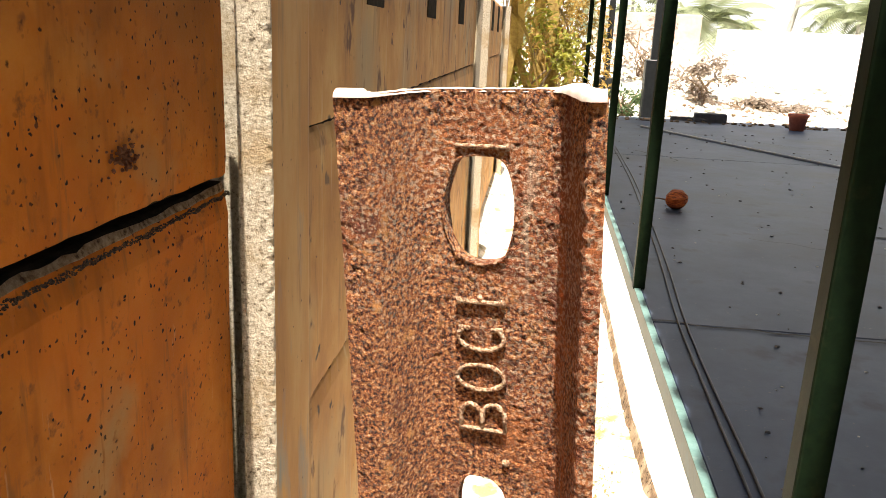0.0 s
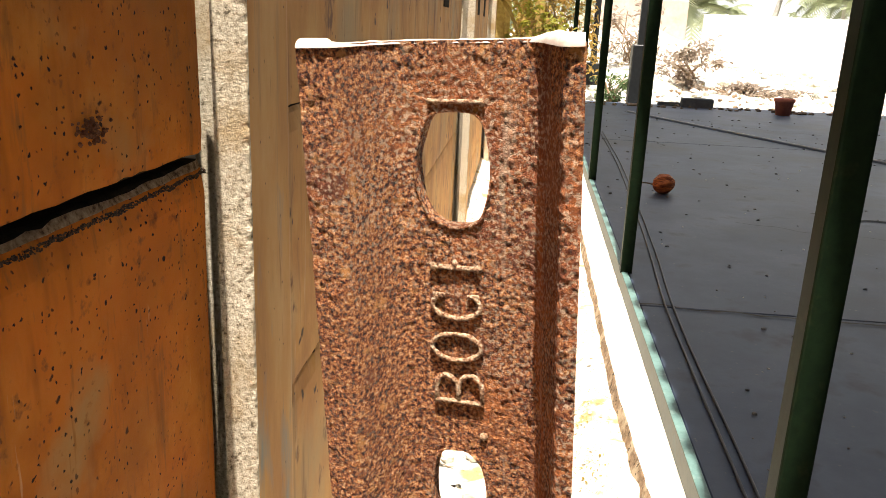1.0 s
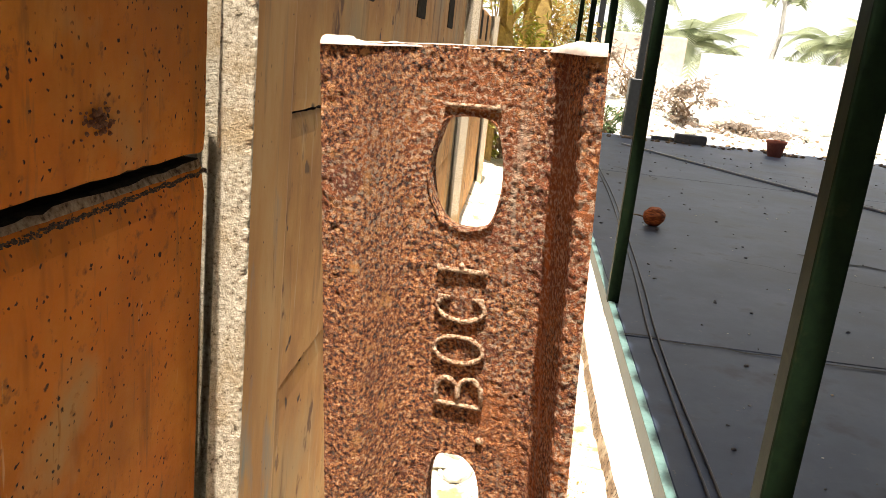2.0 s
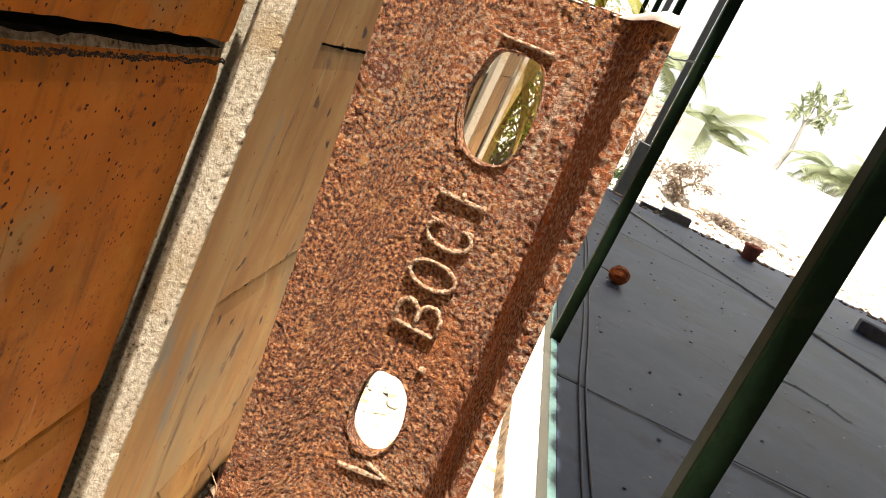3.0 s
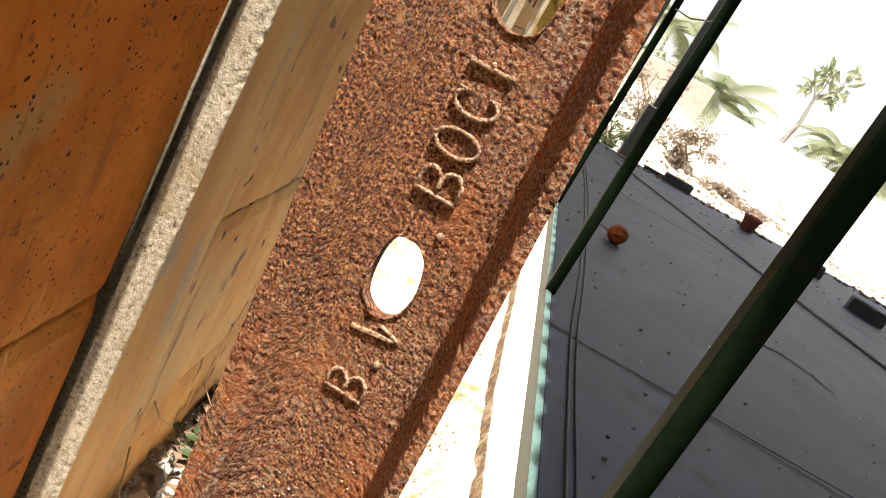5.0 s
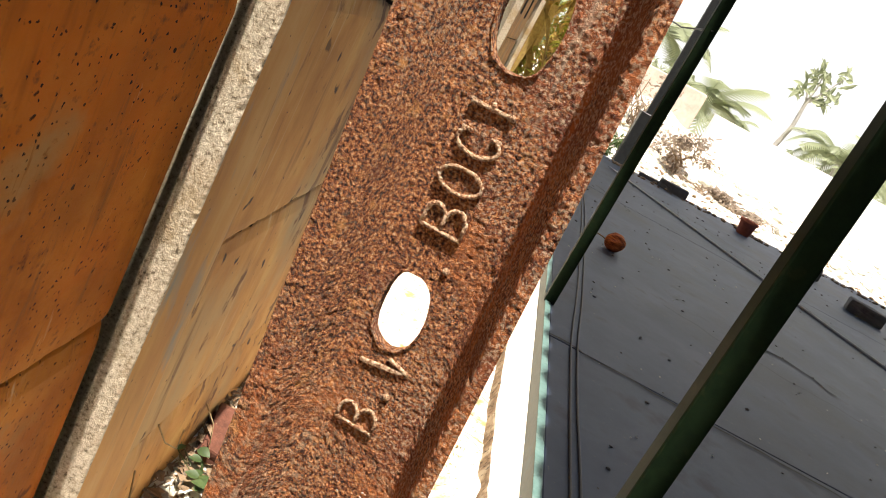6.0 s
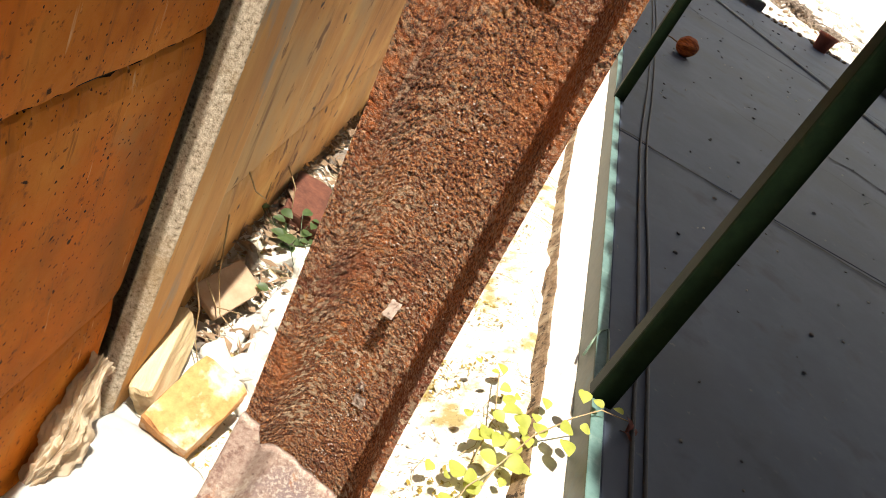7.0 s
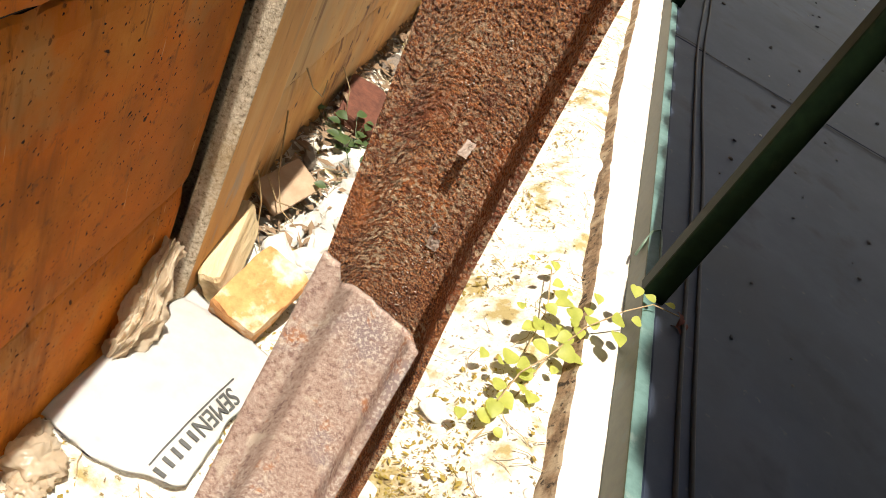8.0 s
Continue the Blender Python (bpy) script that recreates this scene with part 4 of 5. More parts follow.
def build_rubble():
    bm = slab_of(bmesh.new(), (0.090, 0.140, 0.060), 2)
    ob = part("brick", bm, BRICK)
    ob.matrix_world = pose(-0.136, 0.905, -0.074, 20, 8, -10)
    tagged(ob, "broken ochre brick lying in the rubble", "brick")
    bm = slab_of(bmesh.new(), (0.040, 0.170, 0.075), 6)
    ob = part("broken_block", bm, mat("tan_masonry", [(0.3, (0.50, 0.36, 0.18)), (0.7, (0.76, 0.62, 0.38))], 60, 7, 0.95, 0, 0.8, 120, 0.004, stretch=(1, 0.2, 1)))
    ob.matrix_world = pose(-0.222, 0.965, -0.075, 16, -20, 6)
    tagged(ob, "long pale broken masonry block at the column's foot", "broken block")
    bm = slab_of(bmesh.new(), (0.10, 0.16, 0.05), 9)
    ob = part("brick", bm, mat("dark_red_brick", [(0.3, (0.08, 0.028, 0.016)), (0.7, (0.17, 0.06, 0.035))], 40, 7, 0.95, 0, 0.6, 120, 0.003))
    ob.matrix_world = pose(-0.215, 1.60, -0.075, 8, 12, 12)
    tagged(ob, "dark red broken brick in the wall's shade", "brick")
    bm = slab_of(bmesh.new(), (0.075, 0.12, 0.018), 12)
    ob = part("broken_tile", bm, mat("brown_tile", [(0.3, (0.34, 0.22, 0.13)), (0.7, (0.46, 0.33, 0.22))], 30, 5, 0.8, 0, 0.3))
    ob.matrix_world = pose(-0.222, 1.20, -0.078, 12, 24, -14)
    tagged(ob, "brown piece of broken tile by the column", "broken tile")
    shapes = []
    for k in range(8):
        bm = bmesh.new()
        rock(bm, (0, 0, 0), 1.0, 40 + k * 7, 0.75, sub=3)
        shapes.append(mesh_of("rubble_stone", bm, STONE))
    # darkened copies for stones near the wall, standing in for shade
    shaded = [me.copy() for me in shapes]
    for me in shaded:
        me.materials[0] = SHADED_STONE
    r = random.Random(11)
    spots = [(-0.155, 1.06, 0.050), (-0.105, 1.075, 0.035), (-0.165, 1.13, 0.040), (-0.115, 1.17, 0.055), (-0.06, 1.10, 0.045), (-0.13, 1.27, 0.045), (-0.08, 1.27, 0.06), (-0.175, 1.02, 0.024), (-0.135, 1.00, 0.022),
             (-0.19, 1.40, 0.055), (-0.12, 1.42, 0.05), (-0.06, 1.45, 0.05), (-0.23, 1.34, 0.035), (-0.17, 1.78, 0.06), (-0.09, 1.7, 0.06), (-0.2, 1.98, 0.05), (-0.1, 1.95, 0.05), (-0.03, 1.22, 0.03), (0.02, 1.15, 0.025),
             (-0.075, 0.965, 0.022), (-0.05, 0.92, 0.02), (-0.205, 1.085, 0.02), (0.16, 0.93, 0.035), (0.20, 0.86, 0.028), (0.13, 1.10, 0.03), (0.22, 1.22, 0.022), (0.14, 0.70, 0.035), (0.25, 0.62, 0.02)]
    spots += [(r.uniform(-0.24, 0.0), r.uniform(1.0, 2.6), r.uniform(0.010, 0.022)) for _ in range(70)] + [(r.uniform(-0.20, -0.02), r.uniform(0.98, 1.45), r.uniform(0.020, 0.042)) for _ in range(30)] + [(r.uniform(-0.20, -0.03), r.uniform(0.98, 1.5), r.uniform(0.035, 0.055)) for _ in range(26)] + [(r.uniform(-0.25, 0.02), r.uniform(1.4, 2.6), r.uniform(0.03, 0.06)) for _ in range(34)]
    for k, (x, y, size) in enumerate(spots):
        ob = new("rubble_stone", (shaded if x < -0.19 and y > 1.05 else shapes)[k % 8])
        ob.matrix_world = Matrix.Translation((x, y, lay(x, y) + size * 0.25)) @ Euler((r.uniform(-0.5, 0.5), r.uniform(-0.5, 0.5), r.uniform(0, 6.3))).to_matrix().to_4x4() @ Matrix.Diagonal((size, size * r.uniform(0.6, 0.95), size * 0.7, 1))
        tagged(ob, "brown-grey rubble stone coloured dark for the wall's shade, among dead leaves" if x < -0.19 and y > 1.05 else "pale angular rubble stone on dry soil", "stone", "rubble stones along the wall")
    bm = bmesh.new()
    for _ in range(1500):
        x, y = r.uniform(-0.27, 0.36), 0.35 + 6 * r.random() ** 2
        rock(bm, (x, y, lay(x, y) + 0.001), r.uniform(0.003, 0.010), r.randint(0, 9999), 0.6, sub=1)
    tagged(part("gravel", bm, STONE), "pale gravel and crumbs on the strip", "gravel", kind="stuff")


def build_litter():
    r = random.Random(3)
    # dead leaves lie extra dense by the wall to deepen its shade
    for name, material, count, lo, hi, label in (("leaf_litter", LITTER, 15000, 0.003, 0.015, "dry yellowish leaf litter and straw on the strip"), ("dark_litter", BARK, 1600, 0.003, 0.009, "small brown bits of bark and twig"), ("dead_leaves", BARK, 1300, 0.015, 0.045, "dark brown dead leaves heaped along the wall")):
        bm = bmesh.new()
        for _ in range(count):
            x = r.triangular(-0.25, 0.36, 0.22) if r.random() < 0.85 else r.uniform(-0.28, 0.36)
            y = 0.3 + 4.5 * r.random() ** 1.7
            if name == "dead_leaves":
                x, y = -0.27 + 0.15 * r.random() ** 1.5, 1.05 + 1.6 * r.random()
            if noise.noise(Vector((x * 7, y * 7, 8))) < 0.02 and name == "leaf_litter":
                continue
            a = r.uniform(0, math.tau)
            leaf_blade(bm, (x, y, lay(x, y) + (r.uniform(0.004, 0.035) if name == "dead_leaves" else r.uniform(0.002, 0.007))), (math.cos(a), math.sin(a), r.uniform(-0.3, 0.3)), (r.uniform(-0.4, 0.4), r.uniform(-0.4, 0.4), 1), r.uniform(lo, hi), r.uniform(lo, hi) * r.choice((0.12, 0.2, 0.35, 0.6)), r.uniform(-0.3, 0.5), 2)
        tagged(part(name, bm, material), label, "litter", kind="stuff")
    bm = bmesh.new()
    for _ in range(420):
        x, y, a = r.uniform(-0.27, 0.37), 0.4 + 3 * r.random(), r.uniform(0, math.tau)
        q = Vector((x, y, lay(x, y) + 0.006))
        d = Vector((math.cos(a), math.sin(a), 0)) * r.uniform(0.01, 0.04)
        tube(bm, [q - d, q + Vector((d.y, -d.x, 0.1 * d.length)) * 0.2, q + d], 0.0007, 4)
    tagged(part("straw", bm, TWIG), "thin straws and twigs on the strip", "straw", kind="stuff")
    # pale hanging roots by the column's foot
    root = thing("dry_roots", "thin pale dry roots hanging at the column's foot", "roots")
    for k, pts in enumerate(([(-0.238, 1.02, 0.06), (-0.222, 1.05, -0.02), (-0.212, 1.06, -0.09), (-0.19, 1.04, -0.11)], [(-0.262, 1.16, 0.10), (-0.235, 1.15, -0.02), (-0.20, 1.12, -0.07), (-0.16, 1.12, -0.09)],
                             [(-0.24, 1.10, 0.0), (-0.21, 1.11, -0.05), (-0.17, 1.16, -0.08)], [(-0.268, 1.2, 0.17), (-0.25, 1.22, 0.13), (-0.236, 1.26, 0.10), (-0.245, 1.29, 0.12)], [(-0.268, 1.5, 0.05), (-0.24, 1.52, 0.0), (-0.22, 1.5, -0.06)])):
        bm = bmesh.new()
        tube(bm, pts, 0.0018, 6, 0.5)
        part("root", bm, TWIG, root, "", True)


def build_vine():
    vine = thing("creeping_vine", "yellow-green creeping vine growing over the kerb and the fence rail", "vine")
    r = random.Random(8)
    stems = [[(0.26, 0.80, -0.03), (0.30, 0.90, -0.01), (0.33, 1.0, 0.03), (0.37, 1.07, 0.07), (0.415, 1.10, 0.12), (0.46, 1.14, 0.135), (0.52, 1.165, 0.125)], [(0.30, 1.02, 0.0), (0.31, 1.12, 0.03), (0.30, 1.24, 0.03)], [(0.33, 1.0, 0.03), (0.29, 0.93, 0.03), (0.27, 0.86, 0.02)]]
    for pts in stems:
        bm = bmesh.new()
        tube(bm, pts, 0.0016, 6, 0.7)
        part("stem", bm, TWIG, vine)
    where = [(0.425, 1.15, 0.135, 0.030), (0.452, 1.15, 0.137, 0.022), (0.408, 1.07, 0.115, 0.032), (0.418, 1.045, 0.10, 0.036), (0.435, 1.075, 0.128, 0.022), (0.376, 1.085, 0.075, 0.034), (0.350, 1.10, 0.06, 0.034), (0.330, 1.12, 0.055, 0.040), (0.345, 1.04, 0.05, 0.034),
             (0.355, 1.01, 0.045, 0.036), (0.320, 1.05, 0.04, 0.032), (0.300, 1.06, 0.035, 0.032), (0.285, 1.045, 0.03, 0.030), (0.312, 1.00, 0.04, 0.034), (0.270, 0.965, 0.02, 0.040), (0.295, 0.955, 0.025, 0.030), (0.268, 0.905, 0.01, 0.028), (0.285, 0.875, 0.01, 0.034),
             (0.270, 0.850, 0.01, 0.034), (0.262, 0.835, 0.0, 0.028), (0.300, 1.24, 0.04, 0.026), (0.315, 1.19, 0.04, 0.024), (0.325, 1.155, 0.045, 0.028), (0.490, 1.155, 0.14, 0.020), (0.365, 1.06, 0.06, 0.026), (0.30, 0.91, 0.02, 0.022)]
    where += [(x + r.gauss(0, 0.03), y + r.gauss(0, 0.035), z + r.uniform(-0.012, 0.012), size * r.uniform(0.5, 0.8)) for x, y, z, size in where if x < 0.40]
    for x, y, z, size in where:
        bm = bmesh.new()
        a = r.uniform(0, math.tau)
        n = Vector((r.uniform(-0.35, 0.35), r.uniform(-0.5, 0.2), 1))
        d = Vector((math.cos(a), math.sin(a), r.uniform(-0.25, 0.1)))
        leaf_blade(bm, Vector((x, y, z)) - d * size / 2, d, n, size, size * r.uniform(0.85, 1.05), 0.14, 6)
        part("leaf", bm, LEAF, vine, "", True)
    for x, y, z in ((0.515, 1.17, 0.128), (0.53, 1.175, 0.12), (0.54, 1.15, 0.116), (0.53, 1.13, 0.114)):
        bm = bmesh.new()
        leaf_blade(bm, (x, y, z), (r.uniform(-1, 1), r.uniform(-1, 1), 0), (0.3, 0, 1), 0.03, 0.013, 0.5, 4)
        part("withered_leaf", bm, mat("withered_leaf", [(0.3, (0.10, 0.03, 0.02)), (0.7, (0.2, 0.07, 0.05))], 50, 3, 0.8, 0, 0), vine, "withered dark red leaf", True)
    for cx, cy, count, seed in ((-0.19, 1.47, 22, 1), (-0.14, 1.40, 9, 2), (-0.225, 2.25, 14, 3)):
        weed = thing("weed_plant", "small green weed growing among the rubble", "weed", "weeds by the wall")
        r = random.Random(seed)
        for _ in range(count):
            x, y = cx + r.gauss(0, 0.035), cy + r.gauss(0, 0.05)
            z = lay(x, y) + r.uniform(0.03, 0.075)
            a = r.uniform(0, math.tau)
            bm = bmesh.new()
            size = r.uniform(0.018, 0.034)
            leaf_blade(bm, (x, y, z), (math.cos(a), math.sin(a), 0.1), (r.uniform(-0.3, 0.3), r.uniform(-0.4, 0.1), 1), size, size * 0.75, 0.15, 5)
            part("leaf", bm, DARK_LEAF, weed, "", True)
            bm = bmesh.new()
            tube(bm, [(cx, cy, lay(cx, cy)), (x, y, z)], 0.0008, 4)
            part("stem", bm, DARK_LEAF, weed)


# ---- things in the yard ----
def lathe(bm, profile, n=24):
    grid(bm, n, len(profile) - 1, lambda u, v: Vector((profile[round(v * (len(profile) - 1))][0] * math.cos(u * math.tau), profile[round(v * (len(profile) - 1))][0] * math.sin(u * math.tau), profile[round(v * (len(profile) - 1))][1])))
    bmesh.ops.remove_doubles(bm, verts=bm.verts, dist=0.0001)
    return bm


def build_yard_things():
    for k, dx in enumerate((0.0, 0.027)):
        bm = bmesh.new()
        pts = [(0.500, -1.5), (0.512, 0.2), (0.524, 0.79), (0.545, 1.3), (0.563, 1.77), (0.590, 2.72), (0.645, 3.5), (0.71, 4.6), (0.78, 6.0), (0.83, 8.0)]
        fine = []
        for i in range(len(pts) - 1):
            p0, p1, p2, p3 = (Vector(pts[max(0, min(len(pts) - 1, i + q))]) for q in (-1, 0, 1, 2))
            for s in range(8):
                t = s / 8
                q = 0.5 * (2 * p1 + (p2 - p0) * t + (2 * p0 - 5 * p1 + 4 * p2 - p3) * t * t + (3 * p1 - p0 - 3 * p2 + p3) * t ** 3)
                fine.append((q.x + dx + 0.004 * noise.noise(Vector((q.y * 1.4, k, 0))), q.y, YARD_Z + 0.0045))
        tube(bm, fine, 0.0042, 8)
        tagged(part("cable", bm, CABLE, None, "", True), "black cable lying along the fence on concrete", "cable", "cables on the yard floor")
    husk = thing("coconut_husk", "small orange dried coconut husk with a stalk on the yard floor", "husk", at=(0.94, 4.94, YARD_Z))
    bm = bmesh.new()
    bmesh.ops.create_uvsphere(bm, u_segments=36, v_segments=18, radius=0.058)
    for v in bm.verts:
        a = math.atan2(v.co.y, v.co.x)
        v.co *= 1 + 0.10 * math.cos(7 * a) * (1 - abs(v.co.z) / 0.066) + 0.07 * noise.noise(v.co * 40)
        v.co.z *= 1.15
    bmesh.ops.transform(bm, matrix=pose(0, 0, 0.058, 20, 75, 15), verts=bm.verts)
    part("shell", bm, HUSK, husk, "", True)
    bm = bmesh.new()
    tube(bm, [(-0.05, 0, 0.05), (-0.10, 0.02, 0.055), (-0.15, 0.05, 0.05)], 0.006, 6, 0.5)
    part("stalk", bm, BARK, husk)
    pot = thing("flower_pot", "red terracotta plastic flower pot at the yard's edge", "pot", at=(3.36, 10.5, YARD_Z))
    bm = lathe(bmesh.new(), [(0.0, 0.0), (0.085, 0.0), (0.115, 0.165), (0.128, 0.168), (0.128, 0.205), (0.116, 0.205), (0.108, 0.165), (0.0, 0.16)])
    part("pot_body", bm, TERRACOTTA, pot, "", True)
    for x, y, w, d, h, rz in ((2.40, 11.02, 0.42, 0.16, 0.12, -4), (4.02, 9.75, 0.22, 0.3, 0.16, 10), (4.25, 8.45, 0.40, 0.22, 0.14, -18), (2.05, 11.1, 0.3, 0.1, 0.05, 5)):
        bm = slab_of(bmesh.new(), (w, d, h), x)
        ob = part("concrete_block", bm, GREY)
        ob.matrix_world = pose(x, y, YARD_Z + h * 0.48, 0, 0, rz)
        tagged(ob, "grey concrete block lying at the yard's edge", "block", "blocks at the yard's edge")
    bm = bmesh.new()
    tube(bm, [(1.35, 9.85, YARD_Z + 0.012), (1.55, 9.46, YARD_Z + 0.012), (2.1, 8.4, YARD_Z + 0.012), (2.83, 7.0, YARD_Z + 0.012), (4.4, 4.3, YARD_Z + 0.012)], 0.012, 8)
    tagged(part("pipe", bm, mat("grey_pipe", [(0.3, (0.42, 0.42, 0.42)), (0.7, (0.52, 0.52, 0.52))], 20, 3, 0.6, 0, 0), None, "", True), "thin grey pipe lying across the yard floor", "pipe")
    r = random.Random(21)
    bm = bmesh.new()
    for _ in range(900):
        x, y = r.uniform(0.6, 9), 11.0 + 4.6 * r.random() ** 1.4
        size = r.uniform(0.02, 0.09) * (1.6 if r.random() < 0.1 else 1)
        rock(bm, (x, y, strip_height(x, max(y, 11.4)) + size * 0.2), size, r.randint(0, 9999), 0.7, sub=1)
    tagged(part("rubble_field", bm, STONE), "sunlit pale rubble beyond the yard", "rubble", kind="stuff")
    bm = bmesh.new()
    for _ in range(420):
        x, y = r.uniform(0.6, 8), 10.7 + 2.6 * r.random() ** 2
        size = r.uniform(0.015, 0.05)
        rock(bm, (x, y, (YARD_Z if y < 11.2 else strip_height(x, max(y, 11.4))) + size * 0.2), size, r.randint(0, 9999), 0.6, sub=1)
    tagged(part("dark_debris", bm, BARK), "dark sticks and debris along the yard's edge", "debris", kind="stuff")


# ---- the distance ----
def frond(bm, base, azimuth, length, lift, droop, leaflets=24, width=0.30):
    """A palm frond: an arched rib with leaflets on both sides."""
    a = Vector((math.cos(azimuth), math.sin(azimuth), 0))
    side = Vector((-a.y, a.x, 0))
    prev = Vector(base)
    for k in range(1, leaflets + 1):
        t = k / leaflets
        p = Vector(base) + a * length * t * (1 - 0.25 * droop * t) + Vector((0, 0, lift * length * t - droop * length * t * t))
        d = (p - prev).normalized()
        w = length * width * math.sin(math.pi * (0.12 + 0.86 * t)) + 0.02
        for s in (-1, 1):
            tip = p + side * s * w + d * w * 0.6 - Vector((0, 0, w * 0.35))
            v = [bm.verts.new(p - d * length * 0.024), bm.verts.new(p + d * length * 0.024), bm.verts.new(tip)]
            bm.faces.new(v if s > 0 else v[::-1])
        v = [bm.verts.new(prev - side * 0.012), bm.verts.new(prev + side * 0.012), bm.verts.new(p + side * 0.012), bm.verts.new(p - side * 0.012)]
        bm.faces.new(v)
        prev = p


def build_palm(x, y, base, crown, size, seed, label):
    palm = thing("palm_tree", label, "palm tree", "palms behind the white wall")
    r = random.Random(seed)
    bm = bmesh.new()
    tube(bm, [(x + 0.1, y, base), (x + 0.03, y, (base + crown) / 2), (x, y, crown)], 0.075, 10, 0.6)
    part("trunk", bm, PALM_BARK, palm)
    bm = bmesh.new()
    for k in range(24):
        frond(bm, (x, y, crown), k * 2.4 + r.uniform(-0.3, 0.3), size * r.uniform(0.75, 1.1), r.uniform(0.2, 1.1), r.uniform(0.5, 0.95))
    part("crown", bm, PALM, palm)


def build_sapling(x, y, crown):
    """A slender tree: a bent grey trunk with a few upright tufts of long leaves."""
    tree = thing("young_tree", "slender grey-stemmed young tree with sparse upright leaf tufts", "tree")
    r = random.Random(44)
    bm = bmesh.new()
    tube(bm, [(x - 0.15, y, 0.0), (x - 0.12, y, crown * 0.45), (x + 0.05, y, crown * 0.72), (x, y, crown)], 0.10, 10, 0.5)
    part("trunk", bm, PALM_BARK, tree)
    leaves = bmesh.new()
    for dx, dz, tufts in ((-0.30, 0.25, 2), (0.05, 0.75, 3), (0.42, 0.30, 3), (0.62, 0.95, 1)):
        tip = Vector((x + dx, y + r.uniform(-0.2, 0.2), crown + dz))
        bm = bmesh.new()
        tube(bm, [(x, y, crown - 0.15), Vector((x, y, crown)).lerp(tip, 0.5) + Vector((0.04, 0, -0.05)), tip], 0.04, 6, 0.4)
        part("limb", bm, PALM_BARK, tree)
        for _ in range(tufts * 11):
            p = tip + Vector((r.gauss(0, 0.10), r.gauss(0, 0.10), r.gauss(-0.10, 0.16)))
            leaf_blade(leaves, p, (r.gauss(0, 0.6), r.gauss(0, 0.6), r.uniform(-0.5, 1.0)), (r.uniform(-1, 1), -1, 0.4), r.uniform(0.25, 0.5), r.uniform(0.09, 0.16), 0.25, 3)
    part("crown", leaves, PALM, tree)


def build_shrub(name, x, y, z, rx, ry, rz, count, size, material, seed, label, group=""):
    shrub = thing(name, label, "shrub", group)
    r = random.Random(seed)
    for _ in range(7):
        bm = bmesh.new()
        tube(bm, [(x + r.uniform(-0.1, 0.1), y, z), (x + r.uniform(-rx, rx) * 0.4, y + r.uniform(-ry, ry) * 0.4, z + rz * 0.6), (x + r.uniform(-rx, rx) * 0.8, y + r.uniform(-ry, ry) * 0.8, z + rz * r.uniform(1.1, 1.8))], 0.02, 5, 0.4)
        part("stem", bm, BARK, shrub)
    bm = bmesh.new()
    clumps = [(Vector((r.uniform(-1, 1), r.uniform(-1, 1), r.uniform(0.1, 2))), r.uniform(0.2, 0.42)) for _ in range(16)]
    for _ in range(count):
        c, k = r.choice(clumps)
        p = c + Vector((r.gauss(0, 1), r.gauss(0, 1), r.gauss(0, 1))) * k * 0.55
        d = Vector((r.uniform(-1, 1), r.uniform(-1, 1), r.uniform(-0.8, 0.5)))
        leaf_blade(bm, (x + p.x * rx, y + p.y * ry, max(z + 0.05, z + p.z * rz)), d, (r.uniform(-1, 1), r.uniform(-1, 1), 1), size * r.uniform(0.6, 1.3), size * 0.4, 0.2, 2)
    part("crown", bm, material, shrub)


def build_banana(x, y, seed, tall):
    plant = thing("banana_plant", "banana plant with green and dry yellow hanging leaves", "banana plant", "banana plants past the wall")
    r = random.Random(seed)
    bm = bmesh.new()
    tube(bm, [(x, y, -0.1), (x + 0.03, y, tall * 0.5), (x, y, tall)], 0.07, 10, 0.55)
    part("trunk", bm, DRY_LEAF, plant)
    for k in range(11):
        a = k * 2.4 + r.uniform(-0.4, 0.4)
        dry = k < 6
        z0 = tall * (r.uniform(0.45, 0.9) if dry else r.uniform(0.9, 1.0))
        length = r.uniform(0.7, 1.2)
        bm = bmesh.new()
        rows = []
        for i in range(9):
            t = i / 8
            out = length * (0.35 * t if dry else 0.75 * t)
            zz = z0 + length * ((0.15 * t - 1.0 * t * t) if dry else (0.7 * t - 0.85 * t * t))
            w = (0.07 if dry else 0.14) * math.sin(math.pi * min(1, 0.1 + 0.9 * t)) + 0.01
            c = Vector((x + math.cos(a) * out, y + math.sin(a) * out, zz))
            s = Vector((-math.sin(a), math.cos(a), 0))
            rag = 1 + 0.5 * noise.noise(Vector((i * 1.3, k, seed)))
            rows.append([bm.verts.new(c - s * w * rag - Vector((0, 0, 0.05 * rag))), bm.verts.new(c), bm.verts.new(c + s * w * rag - Vector((0, 0, 0.04)))])
        for p, q in zip(rows, rows[1:]):
            for m in range(2):
                bm.faces.new((p[m], p[m + 1], q[m + 1], q[m]))
        part("leaf", bm, DRY_LEAF if dry else BUSH_LEAF, plant, "dry brown hanging leaf" if dry else "")


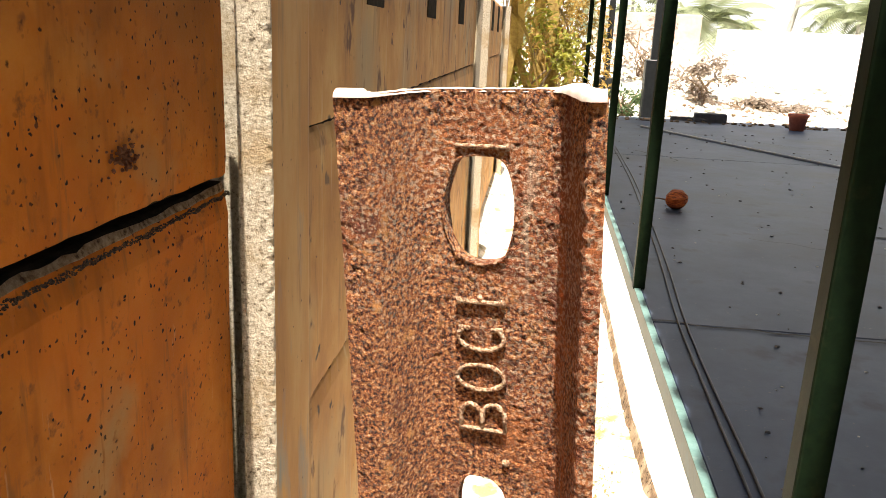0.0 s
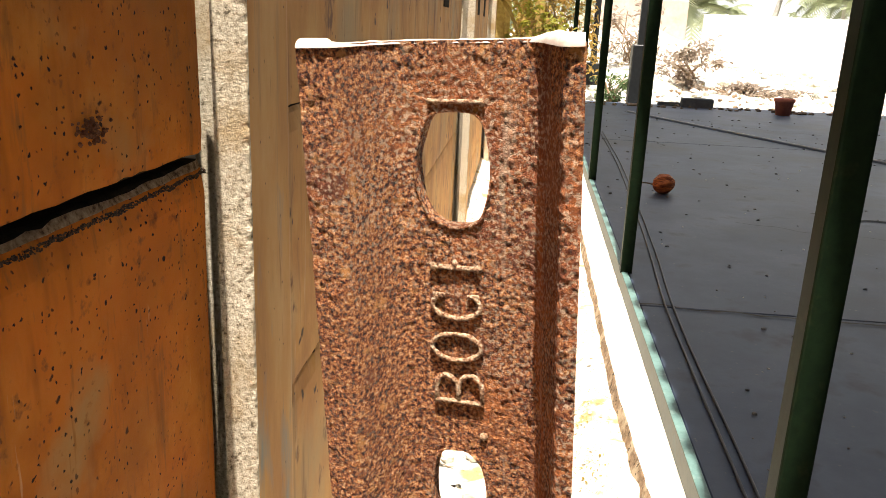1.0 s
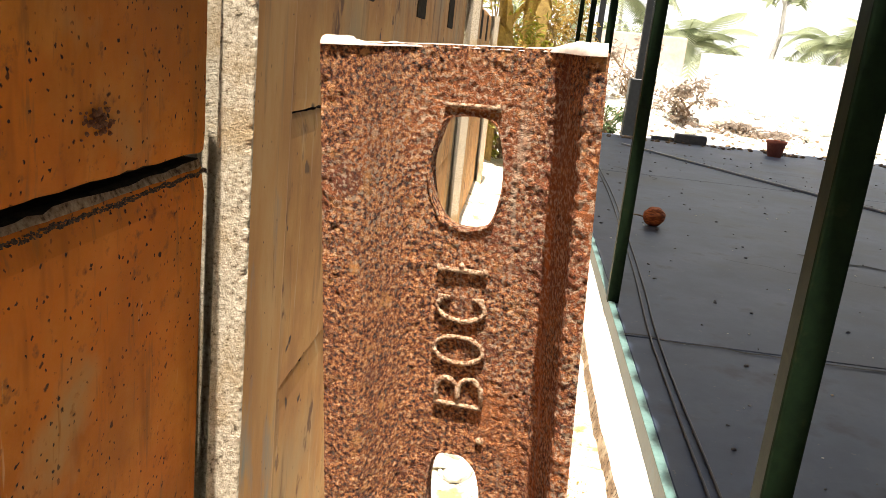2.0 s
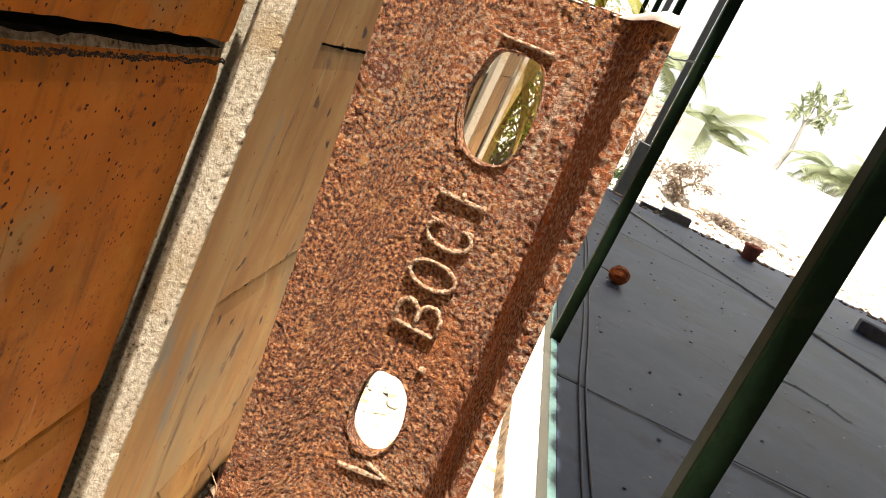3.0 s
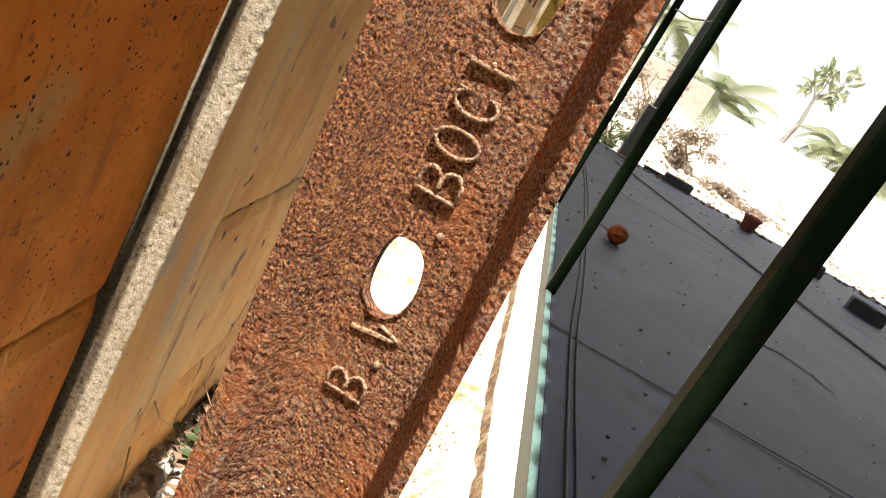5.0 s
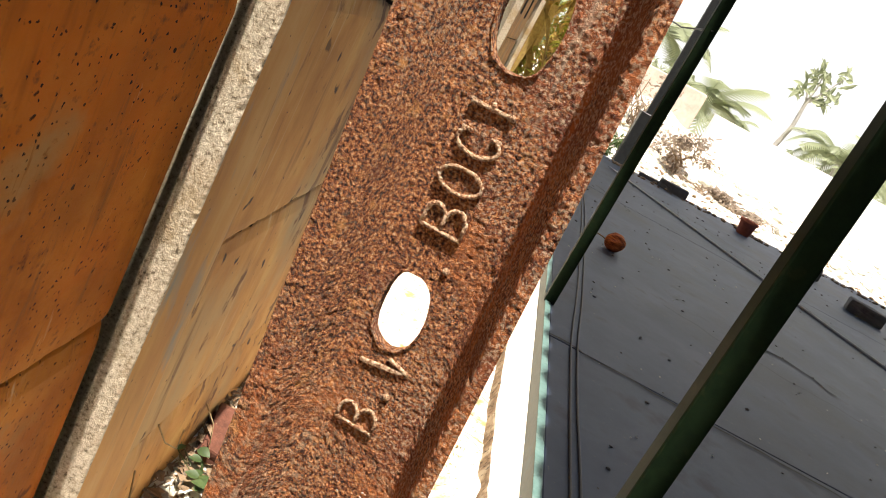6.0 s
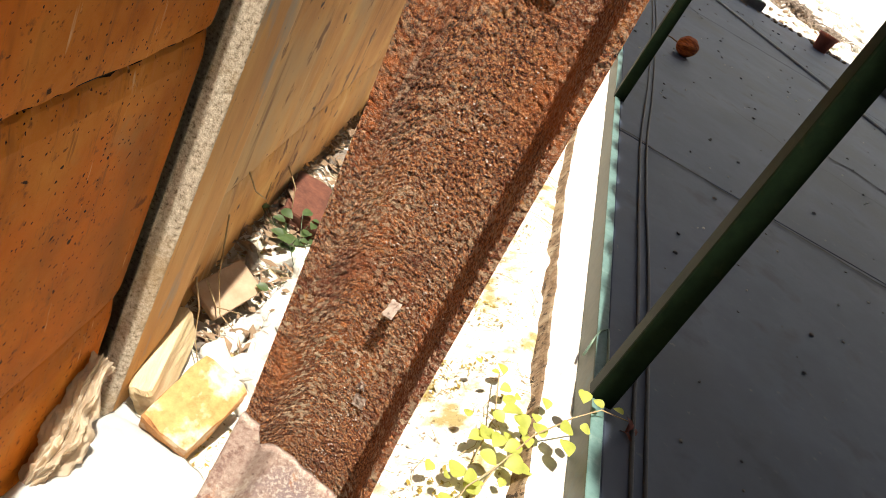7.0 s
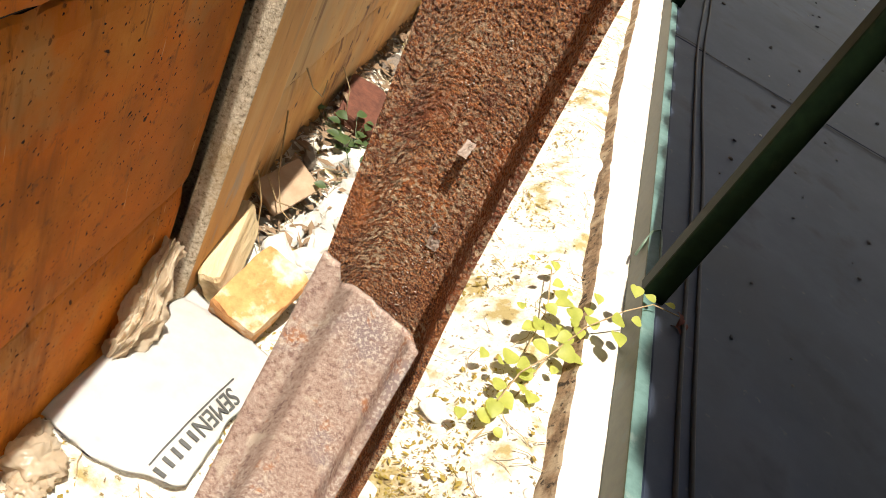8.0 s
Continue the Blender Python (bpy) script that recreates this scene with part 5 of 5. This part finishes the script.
def build_distance():
    bm = bmesh.new()
    grid(bm, 24, 4, lambda u, v: Vector((150 * math.sin((u - 0.5) * 2.2), 150 * math.cos((u - 0.5) * 2.2), -3 + 110 * v)))
    glow = bpy.data.materials.new("hazy_sky")
    glow.use_nodes = True
    em = glow.node_tree.nodes.new("ShaderNodeEmission")
    em.inputs[0].default_value, em.inputs[1].default_value = (1.0, 0.99, 0.97, 1), 0.55
    glow.node_tree.links.new(em.outputs[0], glow.node_tree.nodes["Material Output"].inputs[0])
    tagged(part("backdrop_sky", bm, glow), "white hazy sky far away", "sky", kind="structure")
    wall = thing("wall_far", "sunlit white boundary wall beyond the rubble", "wall", kind="structure")
    bm = bmesh.new()
    box(bm, (3.45, 16.0, -0.3), (24, 16.2, 1.42), 0.01)
    part("wall_face", bm, WHITEWALL, wall)
    bm = bmesh.new()
    box(bm, (1.2, 18.5, 0.0), (3.6, 18.7, 1.75), 0.02)
    tagged(part("wall_brick_far", bm, mat("pinkish_masonry", [(0.3, (0.50, 0.36, 0.30)), (0.7, (0.68, 0.55, 0.48))], 5, 8, 0.9, 0, 0.4, 30, 0.01)), "low pinkish masonry wall behind the rubble", "wall", kind="structure")
    for x, y, base, crown, size, seed, label in ((8.9, 24, 0.0, 2.0, 2.0, 2, "low palm with arching green fronds"), (4.6, 24, 0.0, 1.7, 2.1, 3, "low palm with arching green fronds"),
                                               (2.9, 26, 0.0, 3.0, 2.2, 4, "palm with arching green fronds"), (10.6, 25, 0.0, 2.2, 2.1, 5, "low palm with arching green fronds"), (6.2, 27, 0, 1.6, 1.2, 6, "low palm with arching green fronds")):
        build_palm(x, y, base, crown, size, seed, label)
    build_sapling(7.45, 25, 3.3)
    for k, (x, y, rx, rz) in enumerate(((1.4, 20, 1.1, 1.0), (3.0, 22, 1.2, 0.9), (6.0, 21, 1.3, 0.75), (9.0, 21, 1.3, 0.9), (11.5, 21, 1.4, 0.8), (0.4, 17, 0.9, 1.2))):
        build_shrub("shrub", x, y, 0.1, rx, 0.8, rz, 900, 0.22, PALM, 60 + k, "sunlit green shrub in the distance", "far shrubs")
    for k, (x, y, tall) in enumerate(((-0.25, 8.6, 1.9), (0.18, 9.3, 2.2), (0.0, 10.4, 2.0), (-0.6, 9.6, 2.3))):
        build_banana(x, y, 80 + k, tall)
    for k, (x, y, rx, rz) in enumerate(((-0.1, 8.9, 0.5, 0.7), (0.30, 10.2, 0.45, 0.9), (-0.5, 11.5, 0.9, 1.3), (0.55, 12.5, 0.5, 1.2))):
        build_shrub("shrub", x, y, -0.1, rx, 0.5, rz, 1500, 0.10, BUSH_LEAF if k % 2 == 0 else DRY_LEAF, 90 + k, "yellow-green dry shrub past the wall's end", "shrubs past the wall")
    for k, (x, y, rx, rz) in enumerate(((2.75, 13.6, 0.45, 0.35), (1.9, 14.6, 0.6, 0.5), (3.3, 12.9, 0.5, 0.12), (4.3, 13.2, 0.6, 0.1))):
        build_shrub("dry_brush", x, y, strip_height(x, y) - 0.05, rx, 0.4, rz, 700, 0.11, BRUSH, 120 + k, "heap of dry grey-brown brush on the rubble", "brush heaps")
    build_shrub("shrub", 1.35, 11.6, 0.08, 0.25, 0.25, 0.2, 260, 0.09, DARK_LEAF, 99, "small dark green shrub beside a pillar")


build_ground()
build_yard()
build_kerb()
build_wall()
build_fence()
build_roof()
build_sleeper()
build_pale_sleeper()
build_enclosure()
build_sack()
build_bags()
build_rubble()
build_litter()
build_vine()
build_yard_things()
build_distance()
